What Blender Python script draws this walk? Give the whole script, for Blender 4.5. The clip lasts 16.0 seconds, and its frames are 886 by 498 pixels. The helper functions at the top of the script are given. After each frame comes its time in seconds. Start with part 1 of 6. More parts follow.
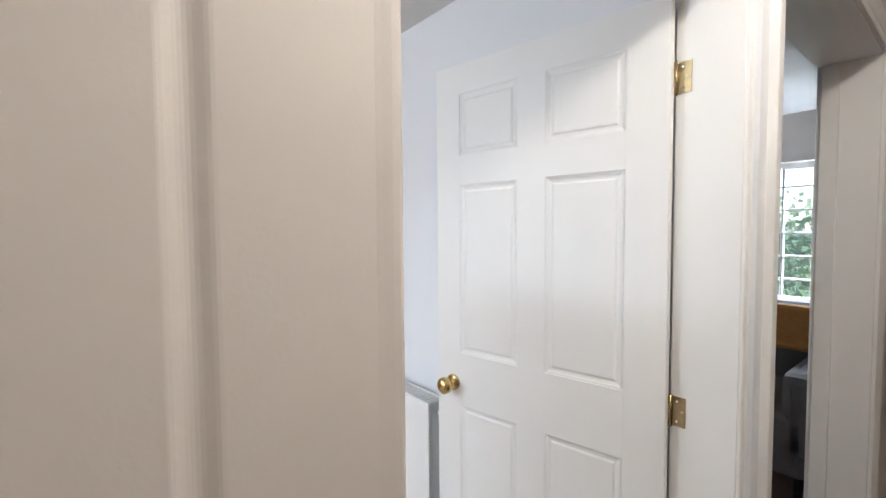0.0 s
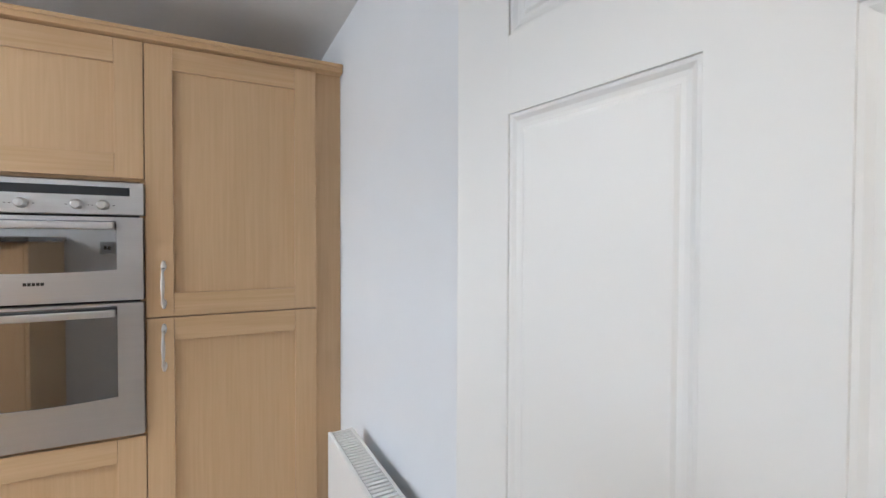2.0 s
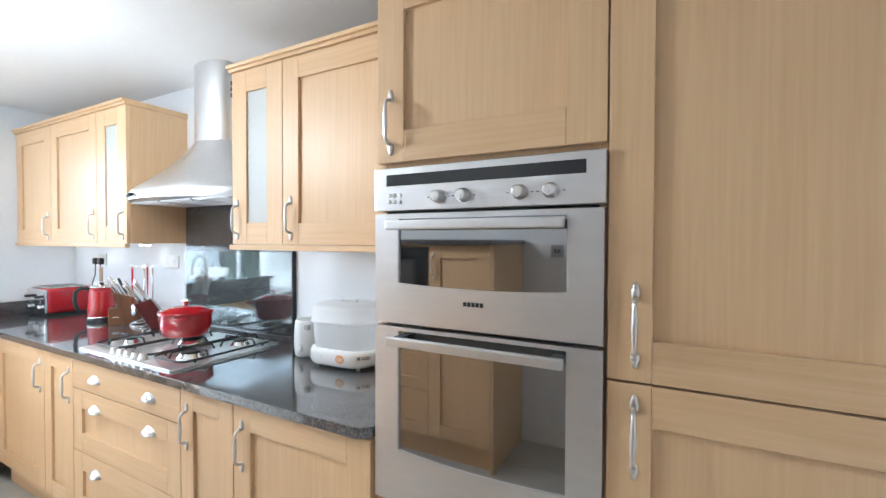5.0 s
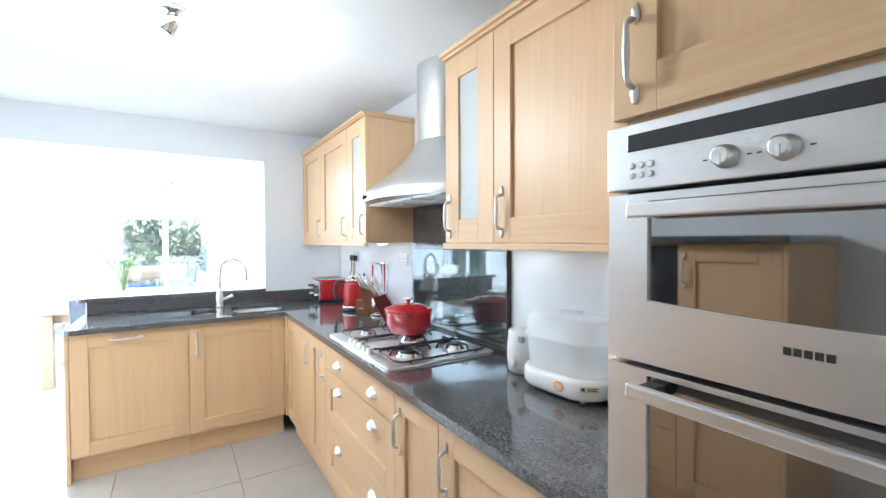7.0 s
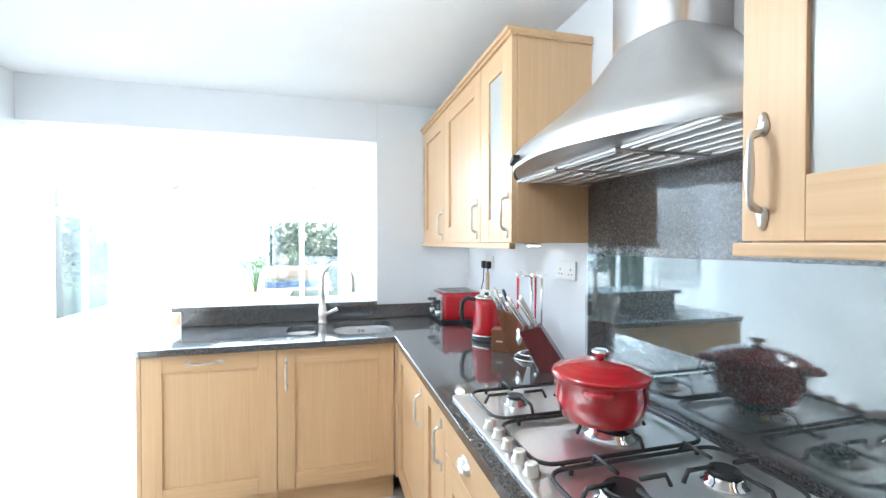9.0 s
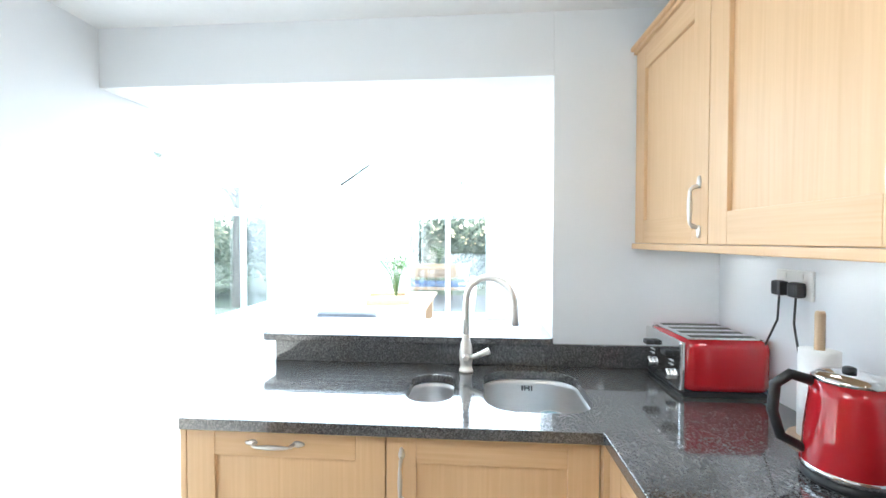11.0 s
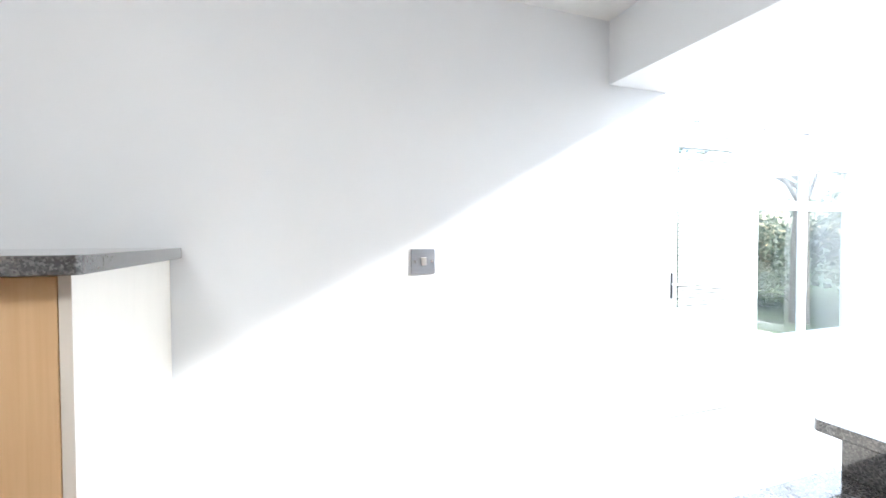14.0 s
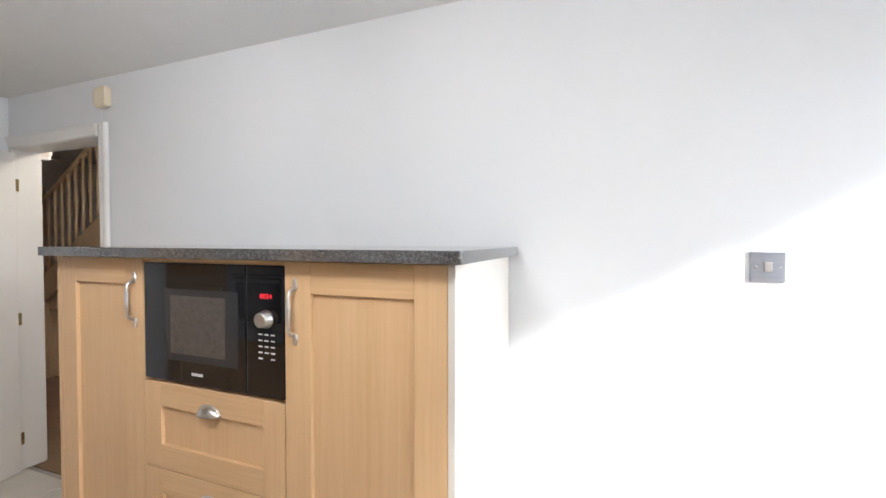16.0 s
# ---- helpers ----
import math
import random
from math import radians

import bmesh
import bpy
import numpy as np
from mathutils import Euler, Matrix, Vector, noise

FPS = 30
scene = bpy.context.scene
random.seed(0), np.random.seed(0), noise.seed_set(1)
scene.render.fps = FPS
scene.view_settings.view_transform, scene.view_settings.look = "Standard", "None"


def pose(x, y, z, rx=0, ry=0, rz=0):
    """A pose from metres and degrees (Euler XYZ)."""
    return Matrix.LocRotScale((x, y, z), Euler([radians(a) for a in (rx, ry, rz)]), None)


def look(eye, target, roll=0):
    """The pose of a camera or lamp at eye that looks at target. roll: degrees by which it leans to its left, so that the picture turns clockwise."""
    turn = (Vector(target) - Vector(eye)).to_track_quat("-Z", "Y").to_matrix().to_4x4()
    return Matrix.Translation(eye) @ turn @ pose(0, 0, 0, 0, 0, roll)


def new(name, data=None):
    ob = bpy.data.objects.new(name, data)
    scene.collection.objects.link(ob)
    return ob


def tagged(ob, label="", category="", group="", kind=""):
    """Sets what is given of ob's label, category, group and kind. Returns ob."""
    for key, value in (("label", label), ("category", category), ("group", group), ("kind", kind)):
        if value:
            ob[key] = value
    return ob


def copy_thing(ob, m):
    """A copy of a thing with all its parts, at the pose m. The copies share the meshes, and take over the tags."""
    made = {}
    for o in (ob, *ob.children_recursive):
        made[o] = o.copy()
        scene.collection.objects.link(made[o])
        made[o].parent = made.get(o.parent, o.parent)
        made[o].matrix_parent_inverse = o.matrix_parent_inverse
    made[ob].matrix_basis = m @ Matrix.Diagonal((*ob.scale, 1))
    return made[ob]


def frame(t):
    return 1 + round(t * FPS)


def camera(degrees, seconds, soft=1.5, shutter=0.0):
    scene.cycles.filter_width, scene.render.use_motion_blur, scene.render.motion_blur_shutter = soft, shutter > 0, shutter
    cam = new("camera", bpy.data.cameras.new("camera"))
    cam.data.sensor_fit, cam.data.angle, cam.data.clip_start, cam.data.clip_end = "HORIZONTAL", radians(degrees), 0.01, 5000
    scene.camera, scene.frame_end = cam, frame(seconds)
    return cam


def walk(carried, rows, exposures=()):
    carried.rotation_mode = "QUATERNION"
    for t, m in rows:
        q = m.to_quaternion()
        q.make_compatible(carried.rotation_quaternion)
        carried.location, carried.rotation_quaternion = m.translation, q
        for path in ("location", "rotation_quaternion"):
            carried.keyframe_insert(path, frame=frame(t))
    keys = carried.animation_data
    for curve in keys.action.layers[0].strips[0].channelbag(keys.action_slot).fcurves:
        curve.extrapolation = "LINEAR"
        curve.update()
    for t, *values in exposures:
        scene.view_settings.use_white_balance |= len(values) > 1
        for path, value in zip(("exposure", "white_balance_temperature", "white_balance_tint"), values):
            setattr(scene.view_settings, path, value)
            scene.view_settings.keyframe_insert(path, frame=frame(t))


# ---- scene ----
cam = camera(92.7, 16.0)
PATH = [
    (0, (-0.408, 0.116, 1.429), (0.821, 1.692, 1.337), -0.4),
    (0.2, (-0.291, 0.15, 1.412), (0.909, 1.749, 1.338), -0.3),
    (0.6, (-0.066, 0.219, 1.388), (0.988, 1.918, 1.355), 0.3),
    (1, (0.034, 0.387, 1.403), (1.095, 2.082, 1.368), 0.3),
    (1.5, (0.16, 0.58, 1.407), (1.203, 2.286, 1.373), 0.2),
    (2, (0.233, 0.785, 1.42), (1.098, 2.587, 1.381), 0.2),
    (2.5, (0.289, 1.018, 1.388), (0.814, 2.948, 1.396), -0.4),
    (3, (0.209, 1.188, 1.431), (0.5, 3.166, 1.398), 0.0),
    (3.5, (0.139, 1.316, 1.417), (0.125, 3.315, 1.384), -0.0),
    (4, (0.063, 1.439, 1.42), (-0.278, 3.409, 1.393), 0.1),
    (4.5, (0.044, 1.563, 1.421), (-0.626, 3.447, 1.39), 0.2),
    (5, (0.038, 1.674, 1.426), (-0.903, 3.438, 1.389), 0.2),
    (7.3, (-0.268, 1.981, 1.417), (-2.012, 2.958, 1.378), -0.1),
    (7.5, (-0.345, 2.018, 1.416), (-2.116, 2.947, 1.377), -0.0),
    (8, (-0.572, 2.108, 1.408), (-2.396, 2.927, 1.367), -0.0),
    (8.2, (-0.679, 2.149, 1.401), (-2.527, 2.914, 1.366), -0.0),
    (10.5, (-1.952, 2.271, 1.421), (-3.951, 2.303, 1.376), 0.0),
    (11, (-2.213, 2.239, 1.42), (-4.207, 2.087, 1.377), 0.1),
    (11.5, (-2.418, 2.197, 1.415), (-4.377, 1.801, 1.374), 0.1),
    (12, (-2.58, 2.105, 1.427), (-4.458, 1.418, 1.383), 0.2),
    (12.5, (-2.705, 2.014, 1.424), (-4.433, 1.006, 1.382), 0.1),
    (13, (-2.764, 1.967, 1.437), (-4.249, 0.627, 1.395), 0.3),
    (13.5, (-2.779, 1.972, 1.443), (-3.866, 0.294, 1.407), 0.2),
    (14, (-2.744, 2.007, 1.458), (-3.406, 0.12, 1.411), -0.2),
    (14.5, (-2.742, 2.019, 1.456), (-3.001, 0.036, 1.428), -0.2),
    (15, (-2.737, 2.029, 1.466), (-2.602, 0.034, 1.431), -0.1),
    (15.5, (-2.735, 2.048, 1.459), (-2.275, 0.102, 1.427), 0.1),
    (16, (-2.729, 2.084, 1.46), (-2.006, 0.22, 1.416), 0.0),
]
EXPOSURES = [(0.0, 1.88, 5650, 9), (0.6, 1.85, 5600, 9), (2.0, 1.68, 5650, 8), (3.5, 1.88, 5600, 9), (4.3, 1.94, 5500, 7), (5.0, 1.95, 5450, 5), (7.5, 1.88, 5350, 3), (8.2, 1.90, 5350, 2), (11.0, 1.74, 5600, 2), (12.0, 1.5, 5800, 5), (13.0, 1.38, 5900, 7), (14.0, 1.36, 5950, 8), (15.0, 1.38, 6000, 9), (16.0, 1.52, 6000, 10)]
walk(cam, [(t, look(eye, target, roll)) for t, eye, target, roll in PATH], EXPOSURES)

# ---- world, sun and exposure ----
SUN_DIR = Vector((1.0, -0.66, -0.59)).normalized()
world = bpy.data.worlds.new("world")
scene.world = world
world.use_nodes = True
wn = world.node_tree.nodes
sky = wn.new("ShaderNodeTexSky")
sky.sky_type, sky.sun_disc = "NISHITA", False
sky.sun_elevation = math.asin(-SUN_DIR.z)
sky.sun_rotation = math.atan2(-SUN_DIR.x, -SUN_DIR.y)
wn["Background"].inputs["Strength"].default_value = 0.15
world.node_tree.links.new(sky.outputs[0], wn["Background"].inputs["Color"])
sun = new("sun", bpy.data.lights.new("sun", "SUN"))
sun.data.energy, sun.data.angle, sun.data.color = 4.6, radians(5.0), (1.0, 0.95, 0.88)
sun.matrix_world = look((0, 0, 20), Vector((0, 0, 20)) + SUN_DIR)


def sky_lamp(name, eye, target, w, hgt, watts):
    """Stands in for the sky's light in a glazed opening."""
    la = bpy.data.lights.new(name, "AREA")
    la.shape, la.size, la.size_y, la.energy, la.color = "RECTANGLE", w, hgt, watts, (0.93, 0.97, 1.0)
    ob = new(name, la)
    ob.matrix_world = look(eye, target)
    return ob


sky_lamp("sky_gable", (-9.70, 1.27, 2.72), (0, 1.27, 2.5), 2.2, 0.60, 45)
sky_lamp("sky_over_roof", (-7.0, 1.44, 3.75), (-7.0, 1.44, 0), 9.0, 7.0, 330)
sky_lamp("sky_lounge", (4.78, 1.23, 2.40), (2.8, 1.2, 0.7), 1.2, 0.5, 160)
# the ceiling spotlight: one head aimed along the room, the rest as soft spill
spot_head = new("spotlight_head_lamp", bpy.data.lights.new("spotlight_head_lamp", "SPOT"))
spot_head.data.energy, spot_head.data.shadow_soft_size, spot_head.data.color = 17.0, 0.08, (1.0, 0.96, 0.90)
spot_head.data.spot_size, spot_head.data.spot_blend = radians(135), 1.0
spot_head.matrix_world = look((-2.17, 1.93, 2.12), (0.3, 1.50, 1.85))
spot_lamp = new("spotlight_lamp", bpy.data.lights.new("spotlight_lamp", "POINT"))
spot_lamp.data.energy, spot_lamp.data.shadow_soft_size, spot_lamp.data.color = 8.6, 0.10, (1.0, 0.96, 0.90)
spot_lamp.location = (-2.17, 1.93, 2.00)


# ---- materials ----
def material(name, color, rough=0.5, metal=0.0, noise_scale=0.0, vary=0.0, bump=0.0, bump_scale=200.0, stretch=(1, 1, 1), spec=0.5, coat=0.0, per_object=0.0, bump_depth=0.004):
    m = bpy.data.materials.new(name)
    m.use_nodes = True
    t = m.node_tree
    b = t.nodes["Principled BSDF"]
    b.inputs["Base Color"].default_value = (*color, 1)
    b.inputs["Roughness"].default_value = rough
    b.inputs["Metallic"].default_value = metal
    b.inputs["Specular IOR Level"].default_value = spec
    b.inputs["Coat Weight"].default_value = coat
    co = t.nodes.new("ShaderNodeTexCoord")
    mp = t.nodes.new("ShaderNodeMapping")
    mp.inputs["Scale"].default_value = stretch
    t.links.new(co.outputs["Object"], mp.inputs["Vector"])
    if vary:
        n = t.nodes.new("ShaderNodeTexNoise")
        n.inputs["Scale"].default_value, n.inputs["Detail"].default_value = noise_scale, 6
        t.links.new(mp.outputs[0], n.inputs["Vector"])
        n2 = t.nodes.new("ShaderNodeTexNoise")
        n2.inputs["Scale"].default_value, n2.inputs["Detail"].default_value = noise_scale / 9, 3
        t.links.new(mp.outputs[0], n2.inputs["Vector"])
        add = t.nodes.new("ShaderNodeMath")
        add.operation = "ADD"
        t.links.new(n.outputs["Fac"], add.inputs[0])
        t.links.new(n2.outputs["Fac"], add.inputs[1])
        fac = add.outputs[0]
        if per_object:
            info = t.nodes.new("ShaderNodeObjectInfo")
            ma = t.nodes.new("ShaderNodeMath")
            ma.operation, ma.inputs[1].default_value = "MULTIPLY_ADD", per_object
            t.links.new(info.outputs["Random"], ma.inputs[0])
            t.links.new(fac, ma.inputs[2])
            fac = ma.outputs[0]
        mr = t.nodes.new("ShaderNodeMapRange")
        mr.inputs[1].default_value, mr.inputs[2].default_value = 0.6, 1.4 + per_object
        mr.inputs[3].default_value, mr.inputs[4].default_value = 1 - vary, 1 + vary
        t.links.new(fac, mr.inputs[0])
        mix = t.nodes.new("ShaderNodeVectorMath")
        mix.operation = "SCALE"
        mix.inputs[0].default_value = color
        t.links.new(mr.outputs[0], mix.inputs["Scale"])
        t.links.new(mix.outputs[0], b.inputs["Base Color"])
    if bump:
        nb = t.nodes.new("ShaderNodeTexNoise")
        nb.inputs["Scale"].default_value, nb.inputs["Detail"].default_value = bump_scale, 4
        t.links.new(mp.outputs[0], nb.inputs["Vector"])
        bp = t.nodes.new("ShaderNodeBump")
        bp.inputs["Strength"].default_value, bp.inputs["Distance"].default_value = bump, bump_depth
        t.links.new(nb.outputs["Fac"], bp.inputs["Height"])
        t.links.new(bp.outputs[0], b.inputs["Normal"])
    return m


def wood(name, light, dark, axis, rough=0.42, scale=1.0):
    """Straight grain along the axis, with slow figure and fine pores."""
    m = material(name, light, rough)
    t = m.node_tree
    b = t.nodes["Principled BSDF"]
    mp = next(n for n in t.nodes if n.type == "MAPPING")
    st = [105 * scale, 105 * scale, 105 * scale]
    st[axis] = 3.0 * scale
    mp.inputs["Scale"].default_value = st
    info = t.nodes.new("ShaderNodeObjectInfo")
    off = t.nodes.new("ShaderNodeVectorMath")
    off.operation = "MULTIPLY_ADD"
    off.inputs[1].default_value = (23.0, 31.0, 17.0)
    t.links.new(info.outputs["Random"], off.inputs[0])
    t.links.new(mp.outputs[0], off.inputs[2])
    n1 = t.nodes.new("ShaderNodeTexNoise")
    n1.inputs["Scale"].default_value, n1.inputs["Detail"].default_value, n1.inputs["Distortion"].default_value = 1.0, 8, 0.6
    t.links.new(off.outputs[0], n1.inputs["Vector"])
    n2 = t.nodes.new("ShaderNodeTexNoise")
    n2.inputs["Scale"].default_value, n2.inputs["Detail"].default_value = 0.12, 3
    t.links.new(off.outputs[0], n2.inputs["Vector"])
    soft = t.nodes.new("ShaderNodeMath")
    soft.operation, soft.inputs[1].default_value, soft.inputs[2].default_value = "MULTIPLY_ADD", 0.55, 0.225
    t.links.new(n2.outputs["Fac"], soft.inputs[0])
    add = t.nodes.new("ShaderNodeMath")
    add.operation = "ADD"
    t.links.new(n1.outputs["Fac"], add.inputs[0])
    t.links.new(soft.outputs[0], add.inputs[1])
    ramp = t.nodes.new("ShaderNodeValToRGB")
    ramp.color_ramp.elements[0].position, ramp.color_ramp.elements[0].color = 0.32, (*dark, 1)
    ramp.color_ramp.elements[1].position, ramp.color_ramp.elements[1].color = 0.62, (*light, 1)
    half = t.nodes.new("ShaderNodeMath")
    half.operation, half.inputs[1].default_value = "MULTIPLY", 0.5
    t.links.new(add.outputs[0], half.inputs[0])
    t.links.new(half.outputs[0], ramp.inputs[0])
    t.links.new(ramp.outputs[0], b.inputs["Base Color"])
    bp = t.nodes.new("ShaderNodeBump")
    bp.inputs["Strength"].default_value, bp.inputs["Distance"].default_value = 0.12, 0.001
    t.links.new(n1.outputs["Fac"], bp.inputs["Height"])
    t.links.new(bp.outputs[0], b.inputs["Normal"])
    return m


def granite_material():
    m = material("black_granite", (0.04, 0.04, 0.042), 0.10, coat=0.6, spec=0.7)
    t = m.node_tree
    b = t.nodes["Principled BSDF"]
    co = next(n for n in t.nodes if n.type == "TEX_COORD")
    v = t.nodes.new("ShaderNodeTexVoronoi")
    v.inputs["Scale"].default_value = 300
    t.links.new(co.outputs["Object"], v.inputs["Vector"])
    n = t.nodes.new("ShaderNodeTexNoise")
    n.inputs["Scale"].default_value, n.inputs["Detail"].default_value = 120, 5
    t.links.new(co.outputs["Object"], n.inputs["Vector"])
    sep = t.nodes.new("ShaderNodeSeparateColor")
    t.links.new(v.outputs["Color"], sep.inputs[0])
    mul = t.nodes.new("ShaderNodeMath")
    mul.operation = "MULTIPLY"
    t.links.new(sep.outputs[0], mul.inputs[0])
    t.links.new(n.outputs["Fac"], mul.inputs[1])
    r = t.nodes.new("ShaderNodeValToRGB")
    r.color_ramp.elements[0].position, r.color_ramp.elements[0].color = 0.10, (0.044, 0.044, 0.047, 1)
    r.color_ramp.elements[1].position, r.color_ramp.elements[1].color = 0.60, (0.165, 0.16, 0.155, 1)
    t.links.new(mul.outputs[0], r.inputs[0])
    t.links.new(r.outputs[0], b.inputs["Base Color"])
    return m


def glass_material(name, tint=(1, 1, 1), rough=0.0, gloss=0.0):
    m = bpy.data.materials.new(name)
    m.use_nodes = True
    t = m.node_tree
    t.nodes.clear()
    out = t.nodes.new("ShaderNodeOutputMaterial")
    tr = t.nodes.new("ShaderNodeBsdfTransparent")
    tr.inputs[0].default_value = (*tint, 1)
    gl = t.nodes.new("ShaderNodeBsdfGlossy")
    gl.inputs["Roughness"].default_value = rough
    lw = t.nodes.new("ShaderNodeLayerWeight")
    lw.inputs[0].default_value = 0.5
    pw5 = t.nodes.new("ShaderNodeMath")
    pw5.operation, pw5.inputs[1].default_value = "POWER", 5.0
    t.links.new(lw.outputs["Facing"], pw5.inputs[0])
    ad = t.nodes.new("ShaderNodeMath")
    ad.operation, ad.inputs[1].default_value, ad.use_clamp = "ADD", gloss + 0.04, True
    t.links.new(pw5.outputs[0], ad.inputs[0])
    mx = t.nodes.new("ShaderNodeMixShader")
    t.links.new(ad.outputs[0], mx.inputs[0])
    t.links.new(tr.outputs[0], mx.inputs[1])
    t.links.new(gl.outputs[0], mx.inputs[2])
    t.links.new(mx.outputs[0], out.inputs[0])
    return m


def glow(name, color, strength):
    m = material(name, color, 0.5)
    b = m.node_tree.nodes["Principled BSDF"]
    b.inputs["Emission Color"].default_value = (*color, 1)
    b.inputs["Emission Strength"].default_value = strength
    return m


M_WALL = material("wall_paint", (0.77, 0.79, 0.82), 0.6, noise_scale=6, vary=0.015, bump=0.05, bump_scale=160)
M_HALLWALL = material("hall_wall_paint", (0.73, 0.69, 0.65), 0.6, noise_scale=6, vary=0.02, bump=0.05, bump_scale=160)
M_CEIL = material("textured_ceiling", (0.8, 0.8, 0.8), 0.8, noise_scale=40, vary=0.02, bump=0.3, bump_scale=150, bump_depth=0.008)
M_GLOSSPAINT = material("white_gloss_paint", (0.80, 0.80, 0.79), 0.46, noise_scale=3, vary=0.012, bump=0.03, bump_scale=60)
M_WOODV = wood("maple_upright_grain", (0.70, 0.482, 0.275), (0.62, 0.405, 0.215), 2)
M_WOODH = wood("maple_level_grain", (0.70, 0.482, 0.275), (0.595, 0.38, 0.192), 0)
M_GRANITE = granite_material()
M_STEEL = material("brushed_steel", (0.68, 0.67, 0.665), 0.38, 1.0, 60, 0.05, 0.06, 90, (0.06, 1, 6))
M_HOBSTEEL = material("pale_hob_steel", (0.80, 0.79, 0.78), 0.36, 1.0, 60, 0.03, 0.03, 90, (0.06, 1, 6))
M_STEELV = material("brushed_steel_hood", (0.72, 0.72, 0.72), 0.34, 1.0, 60, 0.04, 0.04, 90, (1, 1, 0.06))
M_SATIN = material("satin_nickel", (0.70, 0.685, 0.66), 0.3, 1.0, 90, 0.06)
M_PLATE = material("grey_steel_plate", (0.40, 0.43, 0.48), 0.34, 1.0, 60, 0.06, 0.06, 90, (0.06, 1, 6))
M_TAP = material("matt_nickel_tap", (0.84, 0.80, 0.75), 0.45, 0.85, 90, 0.05)
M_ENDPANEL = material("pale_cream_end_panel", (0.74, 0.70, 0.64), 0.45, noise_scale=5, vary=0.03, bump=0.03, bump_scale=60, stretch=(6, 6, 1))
M_MUG = material("pale_blue_glaze", (0.36, 0.52, 0.60), 0.2, noise_scale=20, vary=0.04)
M_CREAM = material("cream_plastic", (0.78, 0.70, 0.54), 0.4, noise_scale=6, vary=0.03)
M_CHROME = material("chrome", (0.8, 0.8, 0.8), 0.08, 1.0, 20, 0.02)
M_BRASS = material("brass", (0.62, 0.45, 0.19), 0.22, 1.0, 60, 0.12)
M_HINGE = material("worn_brass_hinge", (0.42, 0.34, 0.19), 0.36, 1.0, 80, 0.15)
M_OVENGLASS = material("dark_oven_glass", (0.012, 0.012, 0.012), 0.03, 0.0, spec=1.0, coat=1.0)
M_OVENGLASS.node_tree.nodes["Principled BSDF"].inputs["IOR"].default_value = 2.4
M_MWGLASS = material("smoky_microwave_window", (0.09, 0.08, 0.075), 0.12, noise_scale=400, vary=0.3, spec=0.5)
M_MWRIM = material("smoked_glass_border", (0.03, 0.032, 0.036), 0.1, spec=0.7)
M_BLACKGLASS = material("black_glass", (0.006, 0.006, 0.007), 0.04, spec=0.7)
M_BLACK = material("black_plastic", (0.02, 0.02, 0.022), 0.4, noise_scale=30, vary=0.05)
M_IRON = material("black_enamelled_iron", (0.02, 0.02, 0.02), 0.38, noise_scale=60, vary=0.2, bump=0.1)
M_RED = material("red_gloss_enamel", (0.46, 0.012, 0.02), 0.12, coat=0.6, noise_scale=12, vary=0.04)
M_WHITEPLASTIC = material("white_plastic", (0.78, 0.78, 0.77), 0.3, noise_scale=5, vary=0.01)
M_GREYPLASTIC = material("grey_plastic", (0.42, 0.41, 0.40), 0.4, noise_scale=20, vary=0.05)
M_ORANGE = material("orange_badge", (0.72, 0.33, 0.12), 0.4)
M_BLOCK = wood("walnut_block", (0.22, 0.095, 0.045), (0.12, 0.045, 0.02), 2, 0.35)
M_REDWOOD = wood("mahogany_block", (0.13, 0.02, 0.02), (0.07, 0.01, 0.01), 2, 0.25)
M_PALEWOOD = wood("pale_beech", (0.60, 0.45, 0.30), (0.48, 0.34, 0.20), 2)
M_OAKTABLE = wood("oak_table", (0.52, 0.37, 0.25), (0.38, 0.25, 0.15), 0)
M_TILE = material("floor_tile", (0.50, 0.475, 0.435), 0.35, noise_scale=9, vary=0.10, bump=0.06, bump_scale=50, per_object=0.25)
M_GROUT = material("grout", (0.33, 0.31, 0.29), 0.9, noise_scale=40, vary=0.1)
M_PLASTICFRAME = material("white_window_frame", (0.80, 0.80, 0.80), 0.3, noise_scale=4, vary=0.01)
M_GLASS = glass_material("window_glass")
M_PATIOGLASS = glass_material("conservatory_glass", (0.97, 0.99, 1.0), 0.0, 0.12)
M_SPLASHGLASS = glass_material("splashback_glass", (0.86, 0.9, 0.9), 0.015, 0.075)
M_ROOFGLASS = bpy.data.materials.new("cloudy_polycarbonate")
M_ROOFGLASS.use_nodes = True
rt = M_ROOFGLASS.node_tree
rt.nodes.clear()
r_out, r_mix = rt.nodes.new("ShaderNodeOutputMaterial"), rt.nodes.new("ShaderNodeMixShader")
r_tr, r_tl = rt.nodes.new("ShaderNodeBsdfTransparent"), rt.nodes.new("ShaderNodeBsdfTranslucent")
r_tl.inputs[0].default_value = (0.9, 0.92, 0.93, 1)
r_mix.inputs[0].default_value = 0.5
rt.links.new(r_tr.outputs[0], r_mix.inputs[1])
rt.links.new(r_tl.outputs[0], r_mix.inputs[2])
rt.links.new(r_mix.outputs[0], r_out.inputs[0])
M_FROST = material("frosted_glass", (0.50, 0.51, 0.49), 0.34, noise_scale=3, vary=0.05)
M_CLEARPLASTIC = material("cloudy_clear_plastic", (0.86, 0.87, 0.88), 0.28, noise_scale=5, vary=0.02)
ct = M_CLEARPLASTIC.node_tree
c_out = next(n for n in ct.nodes if n.type == "OUTPUT_MATERIAL")
